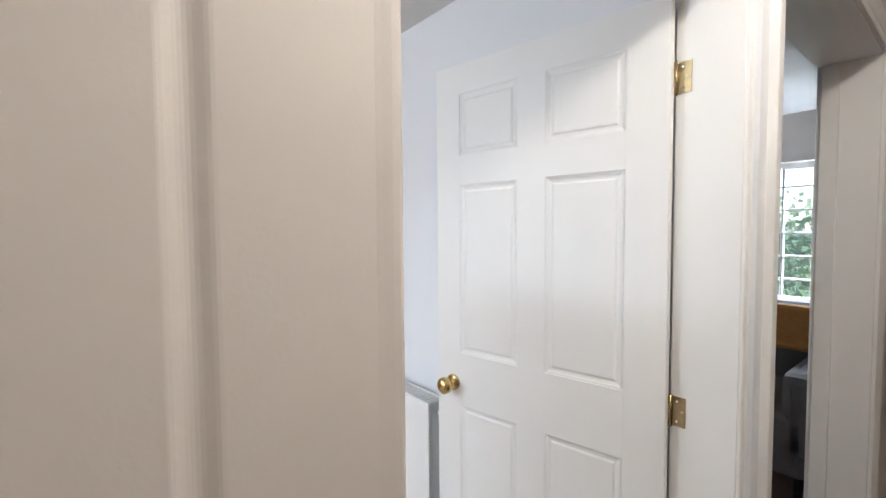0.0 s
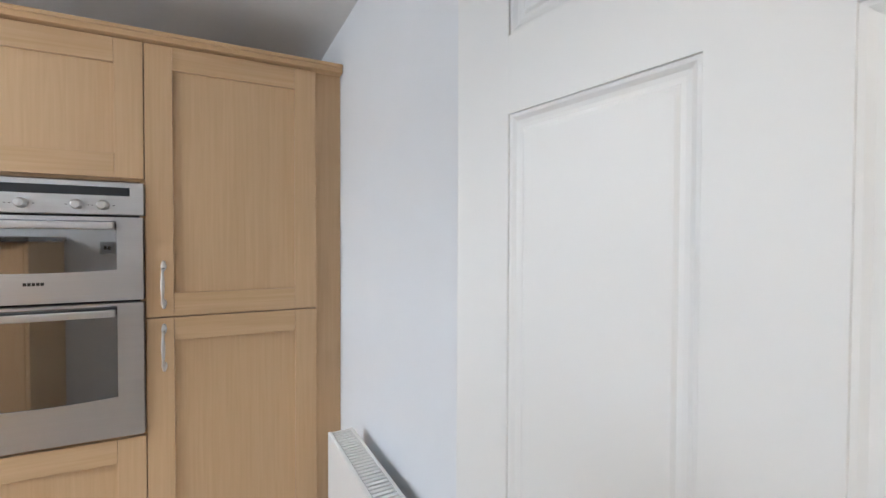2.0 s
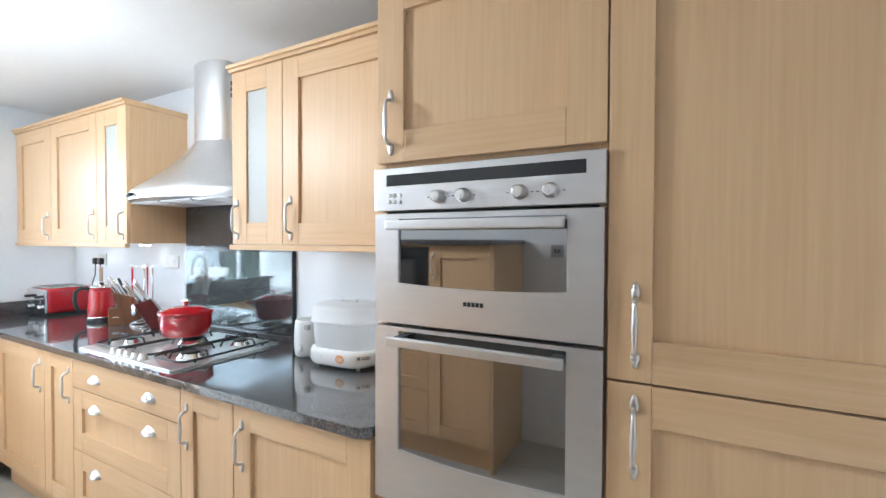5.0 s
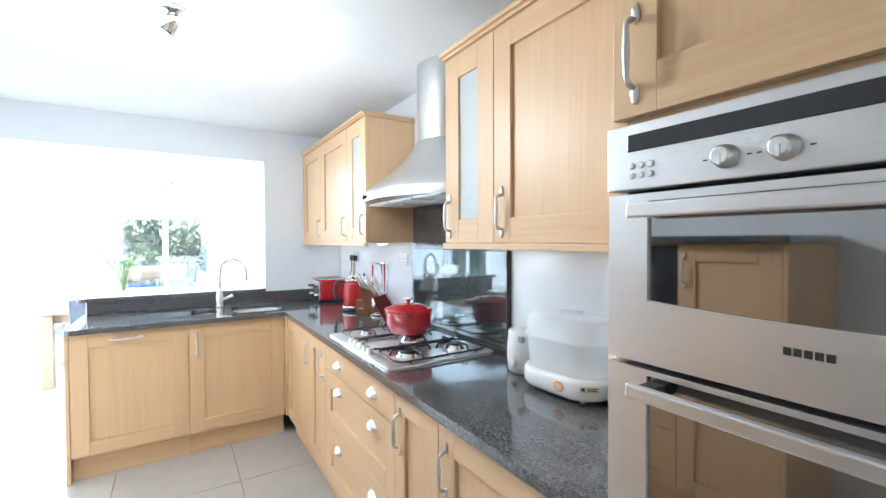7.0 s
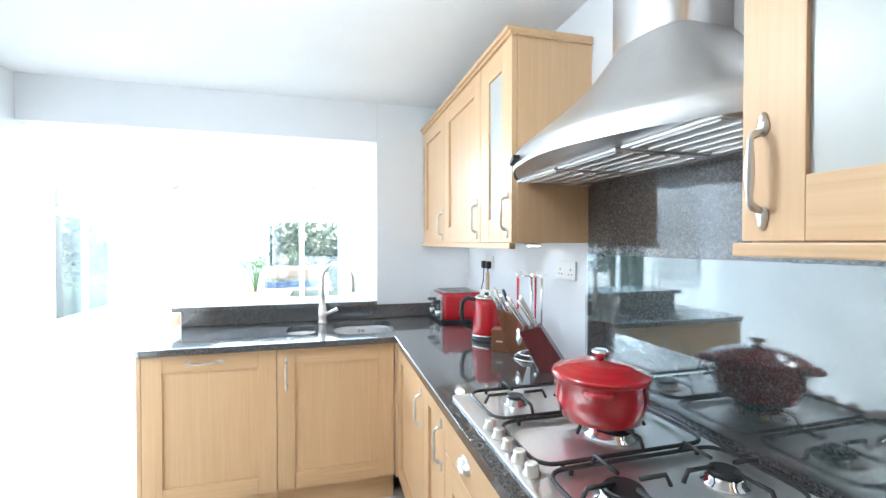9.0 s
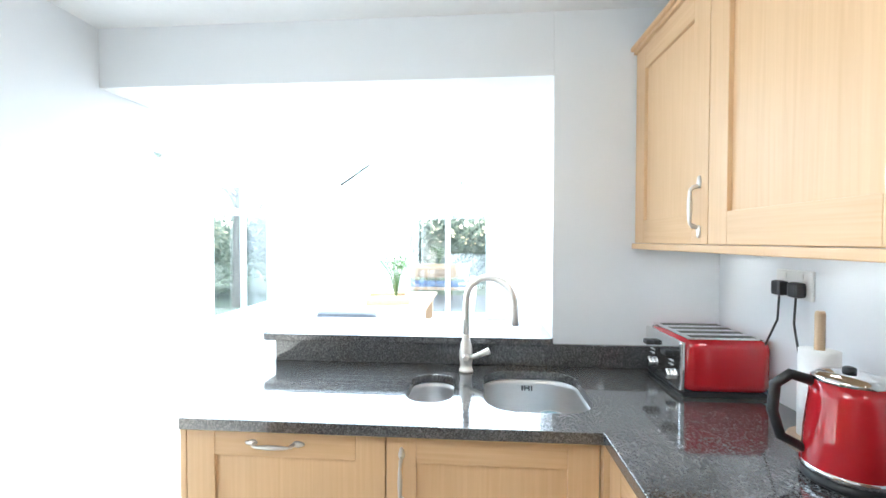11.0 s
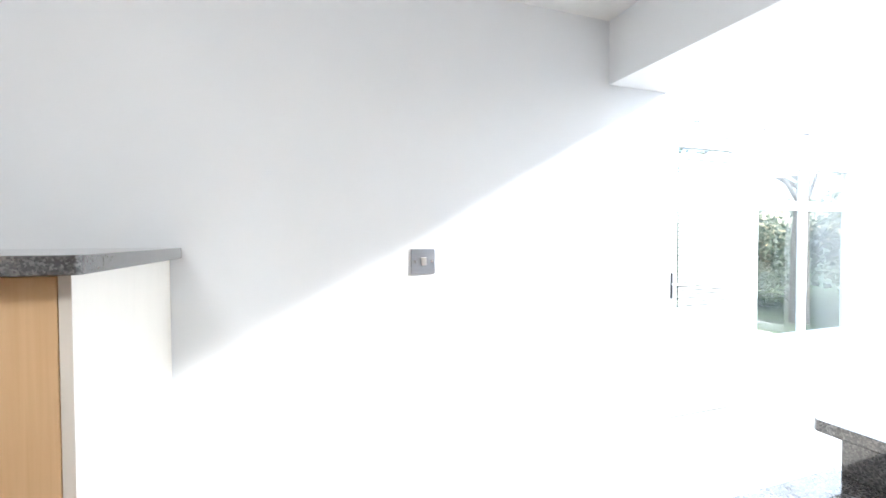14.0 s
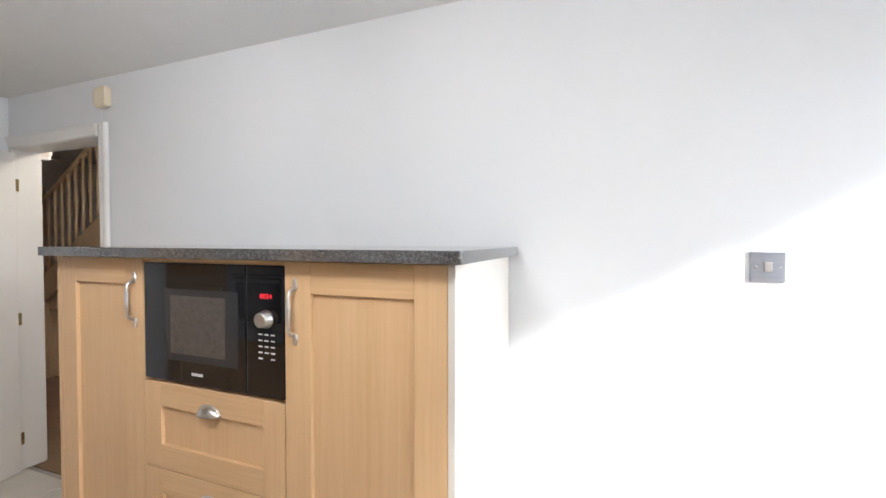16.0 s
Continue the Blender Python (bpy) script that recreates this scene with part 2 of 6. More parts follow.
c_mix, c_see = ct.nodes.new("ShaderNodeMixShader"), ct.nodes.new("ShaderNodeMixShader")
c_tl, c_tr = ct.nodes.new("ShaderNodeBsdfTranslucent"), ct.nodes.new("ShaderNodeBsdfTransparent")
c_tl.inputs[0].default_value = (0.92, 0.93, 0.94, 1)
c_mix.inputs[0].default_value, c_see.inputs[0].default_value = 0.5, 0.25
ct.links.new(ct.nodes["Principled BSDF"].outputs[0], c_mix.inputs[1])
ct.links.new(c_tl.outputs[0], c_mix.inputs[2])
ct.links.new(c_mix.outputs[0], c_see.inputs[1])
ct.links.new(c_tr.outputs[0], c_see.inputs[2])
ct.links.new(c_see.outputs[0], c_out.inputs[0])
M_FABRICGREY = material("grey_fabric", (0.13, 0.14, 0.16), 0.9, noise_scale=160, vary=0.2, bump=0.3, bump_scale=400)
M_FABRICWHITE = material("white_fabric", (0.72, 0.71, 0.68), 0.9, noise_scale=120, vary=0.06, bump=0.3, bump_scale=300)
M_LEAF = material("leaves", (0.09, 0.125, 0.07), 0.45, noise_scale=2.0, vary=0.5)
lt = M_LEAF.node_tree
l_mix, l_tl = lt.nodes.new("ShaderNodeMixShader"), lt.nodes.new("ShaderNodeBsdfTranslucent")
l_tl.inputs[0].default_value = (0.48, 0.54, 0.42, 1)
l_mix.inputs[0].default_value = 0.5
l_out = next(n for n in lt.nodes if n.type == "OUTPUT_MATERIAL")
lt.links.new(lt.nodes["Principled BSDF"].outputs[0], l_mix.inputs[1])
lt.links.new(l_tl.outputs[0], l_mix.inputs[2])
lt.links.new(l_mix.outputs[0], l_out.inputs[0])
M_STEM = material("green_stems", (0.10, 0.20, 0.05), 0.5, noise_scale=8, vary=0.3)
M_PETAL = material("white_petals", (0.75, 0.74, 0.66), 0.6)
M_BARK = material("bark", (0.11, 0.08, 0.055), 0.9, noise_scale=14, vary=0.4, bump=0.8, bump_scale=30)
M_GRASS = material("lawn", (0.07, 0.11, 0.035), 0.9, noise_scale=3, vary=0.4, bump=0.5, bump_scale=60)
# dark bluish base colour carries the shade lying on the patio
M_PAVING = material("shade_dark_paving", (0.12, 0.125, 0.13), 0.85, noise_scale=5, vary=0.2, bump=0.2, bump_scale=40)
M_BRICK = material("house_brick", (0.30, 0.16, 0.11), 0.85, noise_scale=9, vary=0.25, bump=0.3, bump_scale=60)
M_BLUECLOTH = material("blue_cushion", (0.05, 0.12, 0.25), 0.9, noise_scale=60, vary=0.15)
M_DARKCLOTH = material("dark_cloth", (0.025, 0.02, 0.02), 0.9, noise_scale=60, vary=0.2)
M_TANCLOTH = material("tan_cloth", (0.55, 0.27, 0.08), 0.9, noise_scale=40, vary=0.2)
M_SOFA = material("grey_sofa_cloth", (0.22, 0.21, 0.21), 0.95, noise_scale=90, vary=0.15)
M_SPONGE = material("blue_scourer", (0.10, 0.28, 0.42), 0.8, noise_scale=80, vary=0.2)
M_PAPER = material("paper_roll", (0.80, 0.80, 0.79), 0.9, noise_scale=90, vary=0.03, bump=0.2, bump_scale=120)
M_DISPLAY = glow("red_digits", (0.8, 0.02, 0.03), 0.35)
M_LAMP = glow("lamp_face", (1.0, 0.93, 0.82), 22.0)
M_CABLAMP = glow("cabinet_lamp_face", (1.0, 0.95, 0.87), 10.0)
# glow of the unseen lamp added to the hall
M_HALLLAMP = glow("unseen_hall_lamp_glass", (1.0, 0.85, 0.68), 29.0)
M_CARPET = material("hall_floor_wood", (0.20, 0.13, 0.08), 0.5, noise_scale=8, vary=0.25, stretch=(1, 8, 1))
M_MARK = material("dark_lettering", (0.03, 0.03, 0.03), 0.4)
M_PALEMARK = material("pale_lettering", (0.6, 0.6, 0.6), 0.4)


# ---- mesh helpers ----
def add_box(bm, lo, hi, bevel=0.0, mat=0, m=None):
    r = bmesh.ops.create_cube(bm, size=1.0)
    vs = r["verts"]
    size = [abs(hi[i] - lo[i]) for i in range(3)]
    mid = [(hi[i] + lo[i]) / 2 for i in range(3)]
    for v in vs:
        v.co = Vector([v.co[i] * size[i] + mid[i] for i in range(3)])
    fs = list({f for v in vs for f in v.link_faces})
    for f in fs:
        f.material_index = mat
    if bevel:
        es = list({e for v in vs for e in v.link_edges})
        rb = bmesh.ops.bevel(bm, geom=es, offset=min(bevel, min(size) * 0.45), segments=2, profile=0.6, affect="EDGES", clamp_overlap=True)
        fs = list(set(rb["faces"]) | {f for f in fs if f.is_valid})
        for f in fs:
            f.material_index = mat
    if m is not None:
        seen = {v for f in fs if f.is_valid for v in f.verts}
        bmesh.ops.transform(bm, matrix=m, verts=list(seen))
    return bm


def box(lo, hi, bevel=0.0):
    return add_box(bmesh.new(), lo, hi, bevel)


def prism(poly, z0, z1, bevel=0.0):
    """A straight prism over a plan outline."""
    bm = bmesh.new()
    low = [bm.verts.new((x, y, z0)) for x, y in poly]
    f = bm.faces.new(low)
    r = bmesh.ops.extrude_face_region(bm, geom=[f])
    bmesh.ops.translate(bm, vec=(0, 0, z1 - z0), verts=[v for v in r["geom"] if isinstance(v, bmesh.types.BMVert)])
    bmesh.ops.recalc_face_normals(bm, faces=bm.faces)
    if bevel:
        bmesh.ops.bevel(bm, geom=list(bm.edges), offset=bevel, segments=2, profile=0.6, affect="EDGES", clamp_overlap=True)
    return bm


def plate(outer, holes, z0, z1):
    """A flat plate with holes."""
    bm = bmesh.new()
    edges = []
    for loop in (outer, *holes):
        vs = [bm.verts.new((x, y, z1)) for x, y in loop]
        edges += [bm.edges.new((vs[i], vs[(i + 1) % len(vs)])) for i in range(len(vs))]
    bmesh.ops.triangle_fill(bm, edges=edges, use_beauty=True)
    r = bmesh.ops.extrude_face_region(bm, geom=list(bm.faces))
    bmesh.ops.translate(bm, vec=(0, 0, z0 - z1), verts=[v for v in r["geom"] if isinstance(v, bmesh.types.BMVert)])
    bmesh.ops.recalc_face_normals(bm, faces=bm.faces)
    return bm


def lathe(profile, segs=32, centre=(0, 0, 0), sx=1.0, sy=1.0, bm=None, mat=0):
    """Turns (radius, height) pairs round an upright axis."""
    bm = bm or bmesh.new()
    rings = []
    for r, z in profile:
        rings.append([bm.verts.new((centre[0] + r * sx * math.cos(2 * math.pi * i / segs), centre[1] + r * sy * math.sin(2 * math.pi * i / segs), centre[2] + z)) for i in range(segs)])
    for a, b in zip(rings, rings[1:]):
        for i in range(segs):
            f = bm.faces.new((a[i], a[(i + 1) % segs], b[(i + 1) % segs], b[i]))
            f.smooth, f.material_index = True, mat
    for ring, flip in ((rings[0], True), (rings[-1], False)):
        f = bm.faces.new(list(reversed(ring)) if flip else ring)
        f.material_index = mat
    return bm


def tube(points, radius, segs=8, bm=None, close=False):
    """A round bar along points; radius may be one number or one for each point."""
    bm = bm or bmesh.new()
    pts = [Vector(p) for p in points]
    n = len(pts)
    rings = []
    side = None
    for i, p in enumerate(pts):
        d = (pts[(i + 1) % n] - pts[i - 1]) if close else (pts[min(i + 1, n - 1)] - pts[max(i - 1, 0)])
        d.normalize()
        if side is None:
            side = d.cross(Vector((0, 0, 1)))
            if side.length < 0.1:
                side = d.cross(Vector((0, 1, 0)))
        side = (side - d * side.dot(d)).normalized()
        up = side.cross(d)
        r = radius[i] if isinstance(radius, (list, tuple)) else radius
        rings.append([bm.verts.new(p + (side * math.cos(2 * math.pi * k / segs) + up * math.sin(2 * math.pi * k / segs)) * r) for k in range(segs)])
    pairs = list(zip(rings, rings[1:])) + ([(rings[-1], rings[0])] if close else [])
    for a, b in pairs:
        for k in range(segs):
            f = bm.faces.new((a[k], a[(k + 1) % segs], b[(k + 1) % segs], b[k]))
            f.smooth = True
    if not close:
        bm.faces.new(list(reversed(rings[0])))
        bm.faces.new(rings[-1])
    bmesh.ops.recalc_face_normals(bm, faces=bm.faces)
    return bm


def rounded(x0, x1, y0, y1, r, n=6):
    pts = []
    for cx, cy, a in ((x1 - r, y1 - r, 0), (x0 + r, y1 - r, 90), (x0 + r, y0 + r, 180), (x1 - r, y0 + r, 270)):
        for k in range(n + 1):
            t = radians(a + 90 * k / n)
            pts.append((cx + r * math.cos(t), cy + r * math.sin(t)))
    return pts


def obj(name, bm, mats, parent=None, label="", category="", kind="", group=""):
    me = bpy.data.meshes.new(name)
    bm.to_mesh(me)
    bm.free()
    for m in (mats if isinstance(mats, (list, tuple)) else (mats,)):
        me.materials.append(m)
    ob = new(name, me)
    if parent is not None:
        ob.parent = parent
    return tagged(ob, label, category, group, kind)


def part(name, bm, mats, parent, label=""):
    return obj(name, bm, mats, parent, label)


def thing(name, m, label, category, group=""):
    """An Empty at the base of a thing."""
    ob = new(name)
    ob.empty_display_size = 0.1
    ob.matrix_world = m
    return tagged(ob, label, category, group)


def structure(name, bm, mats, label, category="wall"):
    return obj(name, bm, mats, None, label, category, "structure")


def lettering(text, size, m, mat, parent, name="lettering", label="", depth=0.0004, spacing=1.0):
    cu = bpy.data.curves.new(name, "FONT")
    cu.body, cu.size, cu.extrude, cu.align_x, cu.align_y, cu.space_character = text, size, depth, "CENTER", "CENTER", spacing
    tmp = bpy.data.objects.new(name, cu)
    scene.collection.objects.link(tmp)
    dg = bpy.context.evaluated_depsgraph_get()
    me = bpy.data.meshes.new_from_object(tmp.evaluated_get(dg))
    bpy.data.objects.remove(tmp)
    me.transform(m)
    me.materials.clear()
    me.materials.append(mat)
    ob = new(name, me)
    ob.parent = parent
    return tagged(ob, label)


# ---- structure: kitchen ----
CEIL = 2.335
NORTH, SOUTH, WEST = 3.20, 0.60, -3.953
WEST_BACK = -4.258
OPEN_R, HEAD = 2.553, 2.08


def east(y):
    """The kitchen's east wall leans a little off square."""
    return 0.738 + (0.60 - 0.738) * (y - 0.6) / 2.6


EAST_LEAN = math.degrees(math.atan2(0.138, 2.6))
structure("wall_north", box((WEST_BACK, NORTH, 0), (0.76, NORTH + 0.15, CEIL + 0.12)), M_WALL, "pale grey painted plaster kitchen wall behind the units")
structure("wall_east", prism([(east(0.435), 0.435), (east(0.435) + 0.1, 0.435), (east(3.199) + 0.1, 3.199), (east(3.199), 3.199)], 0, CEIL + 0.1), M_WALL, "pale blue-grey painted plaster wall beside the door")
DOOR_L, DOOR_R, DOOR_H, HALL_Y, HALL_L = -0.137, 0.716, 2.02, 0.460, 0.548
structure("wall_south", box((WEST_BACK, HALL_L, 0), (DOOR_L - 0.025, SOUTH, CEIL + 0.1)), M_WALL, "white painted plaster wall with sunlight falling on it")
structure("wall_south_over_door", box((DOOR_L - 0.024, HALL_Y, DOOR_H + 0.025), (0.735, SOUTH, CEIL + 0.1)), M_WALL, "white painted plaster above the kitchen door")
structure("wall_west_pier", box((WEST_BACK, OPEN_R, 0), (WEST, NORTH - 0.001, CEIL + 0.1)), M_WALL, "pale painted plaster pier beside the wide opening")
structure("wall_west_header", box((WEST_BACK, SOUTH + 0.001, HEAD), (WEST, OPEN_R - 0.001, CEIL + 0.1)), M_WALL, "painted plaster header over the wide opening")
structure("wall_west_half_height", box((WEST_BACK + 0.01, 1.39, 0), (WEST, OPEN_R - 0.001, 1.0)), M_WALL, "painted half-height wall under the stone ledge")
structure("ceiling", box((WEST_BACK, 0.4, CEIL), (0.83, NORTH + 0.1, CEIL + 0.08)), M_CEIL, "white stippled plaster ceiling", "ceiling")


for nm, a, b, turn in (("baseboard_south_west", (-4.24, SOUTH), 1.82, 0), ("baseboard_south_door", (-0.88, SOUTH), 0.70, 0)):
    bm = bmesh.new()
    add_box(bm, (0, 0, 0), (b, 0.016, 0.12), 0.002)
    add_box(bm, (0, 0, 0.1195), (b, 0.009, 0.145), 0.004)
    ob = structure(nm, bm, M_GLOSSPAINT, "white painted moulded skirting board", "baseboard")
    ob.matrix_world = pose(a[0], a[1], 0, 0, 0, turn)
bm = bmesh.new()
add_box(bm, (0, 0, 0), (2.0, 0.016, 0.12), 0.002)
add_box(bm, (0, 0, 0.1195), (2.0, 0.009, 0.145), 0.004)
ob = structure("baseboard_east", bm, M_GLOSSPAINT, "white painted moulded skirting board", "baseboard")
ob.matrix_world = pose(east(0.62), 0.62, 0, 0, 0, 90 + EAST_LEAN)


def brand_bars(w, hgt, m, mat, parent, label):
    """A row of plain bars in place of a maker's mark."""
    bm = bmesh.new()
    for k in range(5):
        x = -w / 2 + w * k / 5
        add_box(bm, (x, -0.0004, -hgt / 2), (x + w * 0.16, 0.0004, hgt / 2))
    bmesh.ops.transform(bm, matrix=m, verts=bm.verts)
    return part("brand_mark", bm, mat, parent, label)


# ---- kitchen units ----
def panel_front(name, parent, x0, x1, z0, z1, y=0.0, stile=0.085, glass=False, slab=False, thick=0.021):
    """A shaker front: stiles with upright grain, rails with level grain, a sunk panel."""
    g = 0.0015
    x0, x1, z0, z1 = x0 + g, x1 - g, z0 + g, z1 - g
    if slab:
        return part(name, box((x0, y, z0), (x1, y + thick, z1), 0.0025), M_WOODH, parent)
    e = 0.0004
    if glass:
        ob = part(name, box((x0 + stile - 0.003, y + 0.008, z0 + stile - 0.003), (x1 - stile + 0.003, y + 0.012, z1 - stile + 0.003)), M_FROST, parent, "frosted glass door")
    else:
        ob = part(name, box((x0 + stile - 0.004, y + 0.0115, z0 + stile - 0.004), (x1 - stile + 0.004, y + 0.018, z1 - stile + 0.004)), M_WOODV, parent)
    for a, b in ((x0, x0 + stile), (x1 - stile, x1)):
        part("stile", box((a, y, z0), (b, y + thick, z1), 0.0018), M_WOODV, ob)
    for c, d in ((z0, z0 + stile), (z1 - stile, z1)):
        part("rail", box((x0 + stile + e, y, c), (x1 - stile - e, y + thick, d), 0.0018), M_WOODH, ob)
    return ob


def bow_handle(parent, x, z, y=0.0, length=0.128, level=False):
    """A bowed pull, swelling in the middle, on two leaf-shaped feet."""
    n = 18
    pts, rad = [], []
    for i in range(n + 1):
        u = i / n
        e = min(u, 1 - u)
        out = 0.024 * math.sin(math.pi / 2 * min(1.0, e / 0.17)) ** 0.8
        pts.append((0, -0.003 - out, (u - 0.5) * length * (0.94 + 0.06 * min(1.0, e / 0.1))))
        rad.append(0.0044 + 0.0026 * math.sin(math.pi * u) ** 3 + (0.0022 if 0 < e < 0.07 else 0.0))
    bm = tube(pts, rad, 10)
    for s in (-1, 1):
        prof = [(0.0115, 0.0), (0.0115, 0.0025), (0.0085, 0.0055), (0.003, 0.0068)]
        for zc, k in ((0.003, 1.0), (0.014, 0.72)):
            foot = lathe(prof, 16, (0, 0, 0), 0.82 * k, 1.3 * k)
            bmesh.ops.transform(foot, matrix=pose(0, 0, s * (length / 2 + zc), 90, 0, 0), verts=foot.verts)
            base = {v: bm.verts.new(v.co) for v in foot.verts}
            for f in foot.faces:
                bm.faces.new([base[v] for v in f.verts])
            foot.free()
    turn = pose(x, y, z) @ (pose(0, 0, 0, 0, 90, 0) if level else Matrix.Identity(4))
    bmesh.ops.transform(bm, matrix=turn, verts=bm.verts)
    bmesh.ops.recalc_face_normals(bm, faces=bm.faces)
    for f in bm.faces:
        f.smooth = True
    return part("handle", bm, M_SATIN, parent, "bowed satin nickel handle")


def cup_handle(parent, x, z, y=0.0):
    """A hooded cup pull, open below, with a thin flange round its arch."""
    bm = bmesh.new()
    w, h, d, n, k = 0.043, 0.027, 0.024, 16, 8
    rows = []
    for j in range(k + 1):
        b = math.pi / 2 * j / k
        rows.append([bm.verts.new((x + w * math.cos(math.pi * i / n), y - 0.001 - d * math.sin(math.pi * i / n) * math.cos(b), z - 0.014 + h * math.sin(math.pi * i / n) * math.sin(b))) for i in range(n + 1)])
    rows.append([bm.verts.new((x + (w + 0.004) * math.cos(math.pi * i / n), y - 0.001, z - 0.014 + (h + 0.005) * math.sin(math.pi * i / n))) for i in range(n + 1)])
    for a, b in zip(rows, rows[1:]):
        for i in range(n):
            f = bm.faces.new((a[i], a[i + 1], b[i + 1], b[i]))
            f.smooth = True
    bmesh.ops.remove_doubles(bm, verts=bm.verts, dist=0.0002)
    bmesh.ops.recalc_face_normals(bm, faces=bm.faces)
    bmesh.ops.solidify(bm, geom=list(bm.faces), thickness=0.0012)
    return part("cup_handle", bm, M_SATIN, parent, "satin nickel cup handle")


def carcass(parent, w, z0, z1, depth, y=0.022):
    return part("body", box((0.0005, y, z0), (w - 0.0005, depth, z1), 0.001), M_WOODV, parent)


def unit(name, m, w, z0, z1, depth, fronts, label, category="kitchen cabinet", group="", plinth=True):
    """fronts: (kind, x0, x1, z0, z1, handle) with handle (kind, x, z) or a list of those."""
    u = thing(name, m, label, category, group)
    carcass(u, w, z0, z1, depth)
    if plinth:
        part("plinth", box((0.0005, 0.06, 0), (w - 0.0005, 0.078, z0 - 0.001), 0.001), M_WOODH, u, "maple plinth board")
    for kind, a, b, c, d, pulls in fronts:
        ob = panel_front("drawer" if "drawer" in kind else "door", u, a, b, c, d, stile=0.092 if "glass" in kind else 0.075 if "narrow" in kind else 0.085, glass="glass" in kind, slab="slab" in kind)
        for hk, hx, hz in pulls:
            if hk == "cup":
                cup_handle(ob, hx, hz)
            else:
                bow_handle(ob, hx, hz, level=hk == "level")
    return u


YF = 2.60        # fronts of the base run
TALL = 2.62      # fronts of the tall units
BASE_TOP, KICK = 0.875, 0.15
D = NORTH - YF - 0.002
# base run along the north wall, from the oven housing to the corner
unit("base_cabinet", pose(-1.265, YF, 0), 0.585, KICK, BASE_TOP, D, [("door", 0, 0.585, KICK, BASE_TOP, [("bow", 0.045, 0.735)])], "maple shaker base cabinet under the black worktop", group="base cabinets")
unit("narrow_base_cabinet", pose(-1.57, YF, 0), 0.304, KICK, BASE_TOP, D, [("narrow", 0, 0.304, KICK, BASE_TOP, [("bow", 0.04, 0.735)])], "narrow maple base cabinet beside the drawers", group="base cabinets")
unit("drawer_cabinet", pose(-2.43, YF, 0), 0.859, KICK, BASE_TOP, D, [
    ("slab drawer", 0, 0.859, 0.735, BASE_TOP, [("cup", 0.21, 0.80), ("cup", 0.65, 0.80)]),
    ("drawer", 0, 0.859, 0.445, 0.734, [("cup", 0.21, 0.665), ("cup", 0.65, 0.665)]),
    ("drawer", 0, 0.859, KICK, 0.444, [("cup", 0.21, 0.375), ("cup", 0.65, 0.375)])], "wide maple drawer cabinet below the gas hob", group="base cabinets")
unit("narrow_base_cabinet", pose(-2.74, YF, 0), 0.309, KICK, BASE_TOP, D, [("narrow", 0, 0.309, KICK, BASE_TOP, [("bow", 0.268, 0.735)])], "narrow maple base cabinet beside the drawers", group="base cabinets")
unit("corner_base_cabinet", pose(-3.383, YF, 0), 0.642, KICK, BASE_TOP, D, [("door", 0.02, 0.642, KICK, BASE_TOP, [("bow", 0.597, 0.735)])], "maple corner base cabinet under the worktop", group="base cabinets")
# peninsula
PX = -3.385
unit("dishwasher_cabinet", pose(PX, 1.392, 0, 0, 0, 90), 0.595, KICK, BASE_TOP, 0.54, [("door", 0, 0.595, KICK, BASE_TOP, [("level", 0.27, 0.83)])], "integrated dishwasher behind a maple door", "dishwasher", "peninsula cabinets")
unit("sink_cabinet", pose(PX, 1.988, 0, 0, 0, 90), 0.596, KICK, 0.70, 0.54, [("door", 0, 0.594, KICK, BASE_TOP, [("bow", 0.045, 0.745)])], "maple sink cabinet in the peninsula", group="peninsula cabinets")
obj("end_panel", box((PX - 0.56, 1.372, 0), (PX, 1.391, BASE_TOP), 0.0015), M_WOODV, None, "maple end panel closing the peninsula", "panel")

obj("corner_post", box((-3.400, 2.5848, 0.15), (-3.3635, 2.623, BASE_TOP), 0.002), M_WOODV, None, "maple corner post between the cabinet runs", "corner post")
# tall oven housing and tall larder
U = thing("oven_housing", pose(-0.674, TALL, 0), "tall maple housing around the built-in double oven", "kitchen cabinet")
TD = NORTH - TALL - 0.002
part("side_panel", box((0.0005, 0.022, 0), (0.018, TD, 2.128), 0.001), M_WOODV, U)
part("side_panel", box((0.580, 0.022, 0), (0.5975, TD, 2.128), 0.001), M_WOODV, U)
part("back_panel", box((0.0185, TD - 0.01, 0), (0.5795, TD, 2.128)), M_WOODV, U)
part("shelf", box((0.0185, 0.024, 1.628), (0.5795, TD - 0.011, 1.646)), M_WOODV, U)
part("shelf", box((0.0185, 0.024, 0.695), (0.5795, TD - 0.011, 0.713)), M_WOODV, U)
part("plinth", box((0.0005, 0.06, 0), (0.5975, 0.0215, 0.149)), M_WOODH, U)
d1 = panel_front("door", U, 0, 0.598, 1.636, 2.126)
bow_handle(d1, 0.047, 1.745)
d2 = panel_front("door", U, 0, 0.598, KICK, 0.712)
bow_handle(d2, 0.047, 0.60)
L = thing("larder_cabinet", pose(-0.075, TALL, 0), "tall two-door maple larder cabinet against the wall", "kitchen cabinet")
part("body", box((0.0005, 0.022, KICK), (0.597, TD, 2.128), 0.001), M_WOODV, L)
part("plinth", box((0.0005, 0.06, 0), (0.597, 0.078, 0.149), 0.001), M_WOODH, L)
d3 = panel_front("door", L, 0, 0.598, 1.137, 2.126)
bow_handle(d3, 0.055, 1.255)
d4 = panel_front("door", L, 0, 0.598, KICK, 1.135)
bow_handle(d4, 0.055, 1.024)
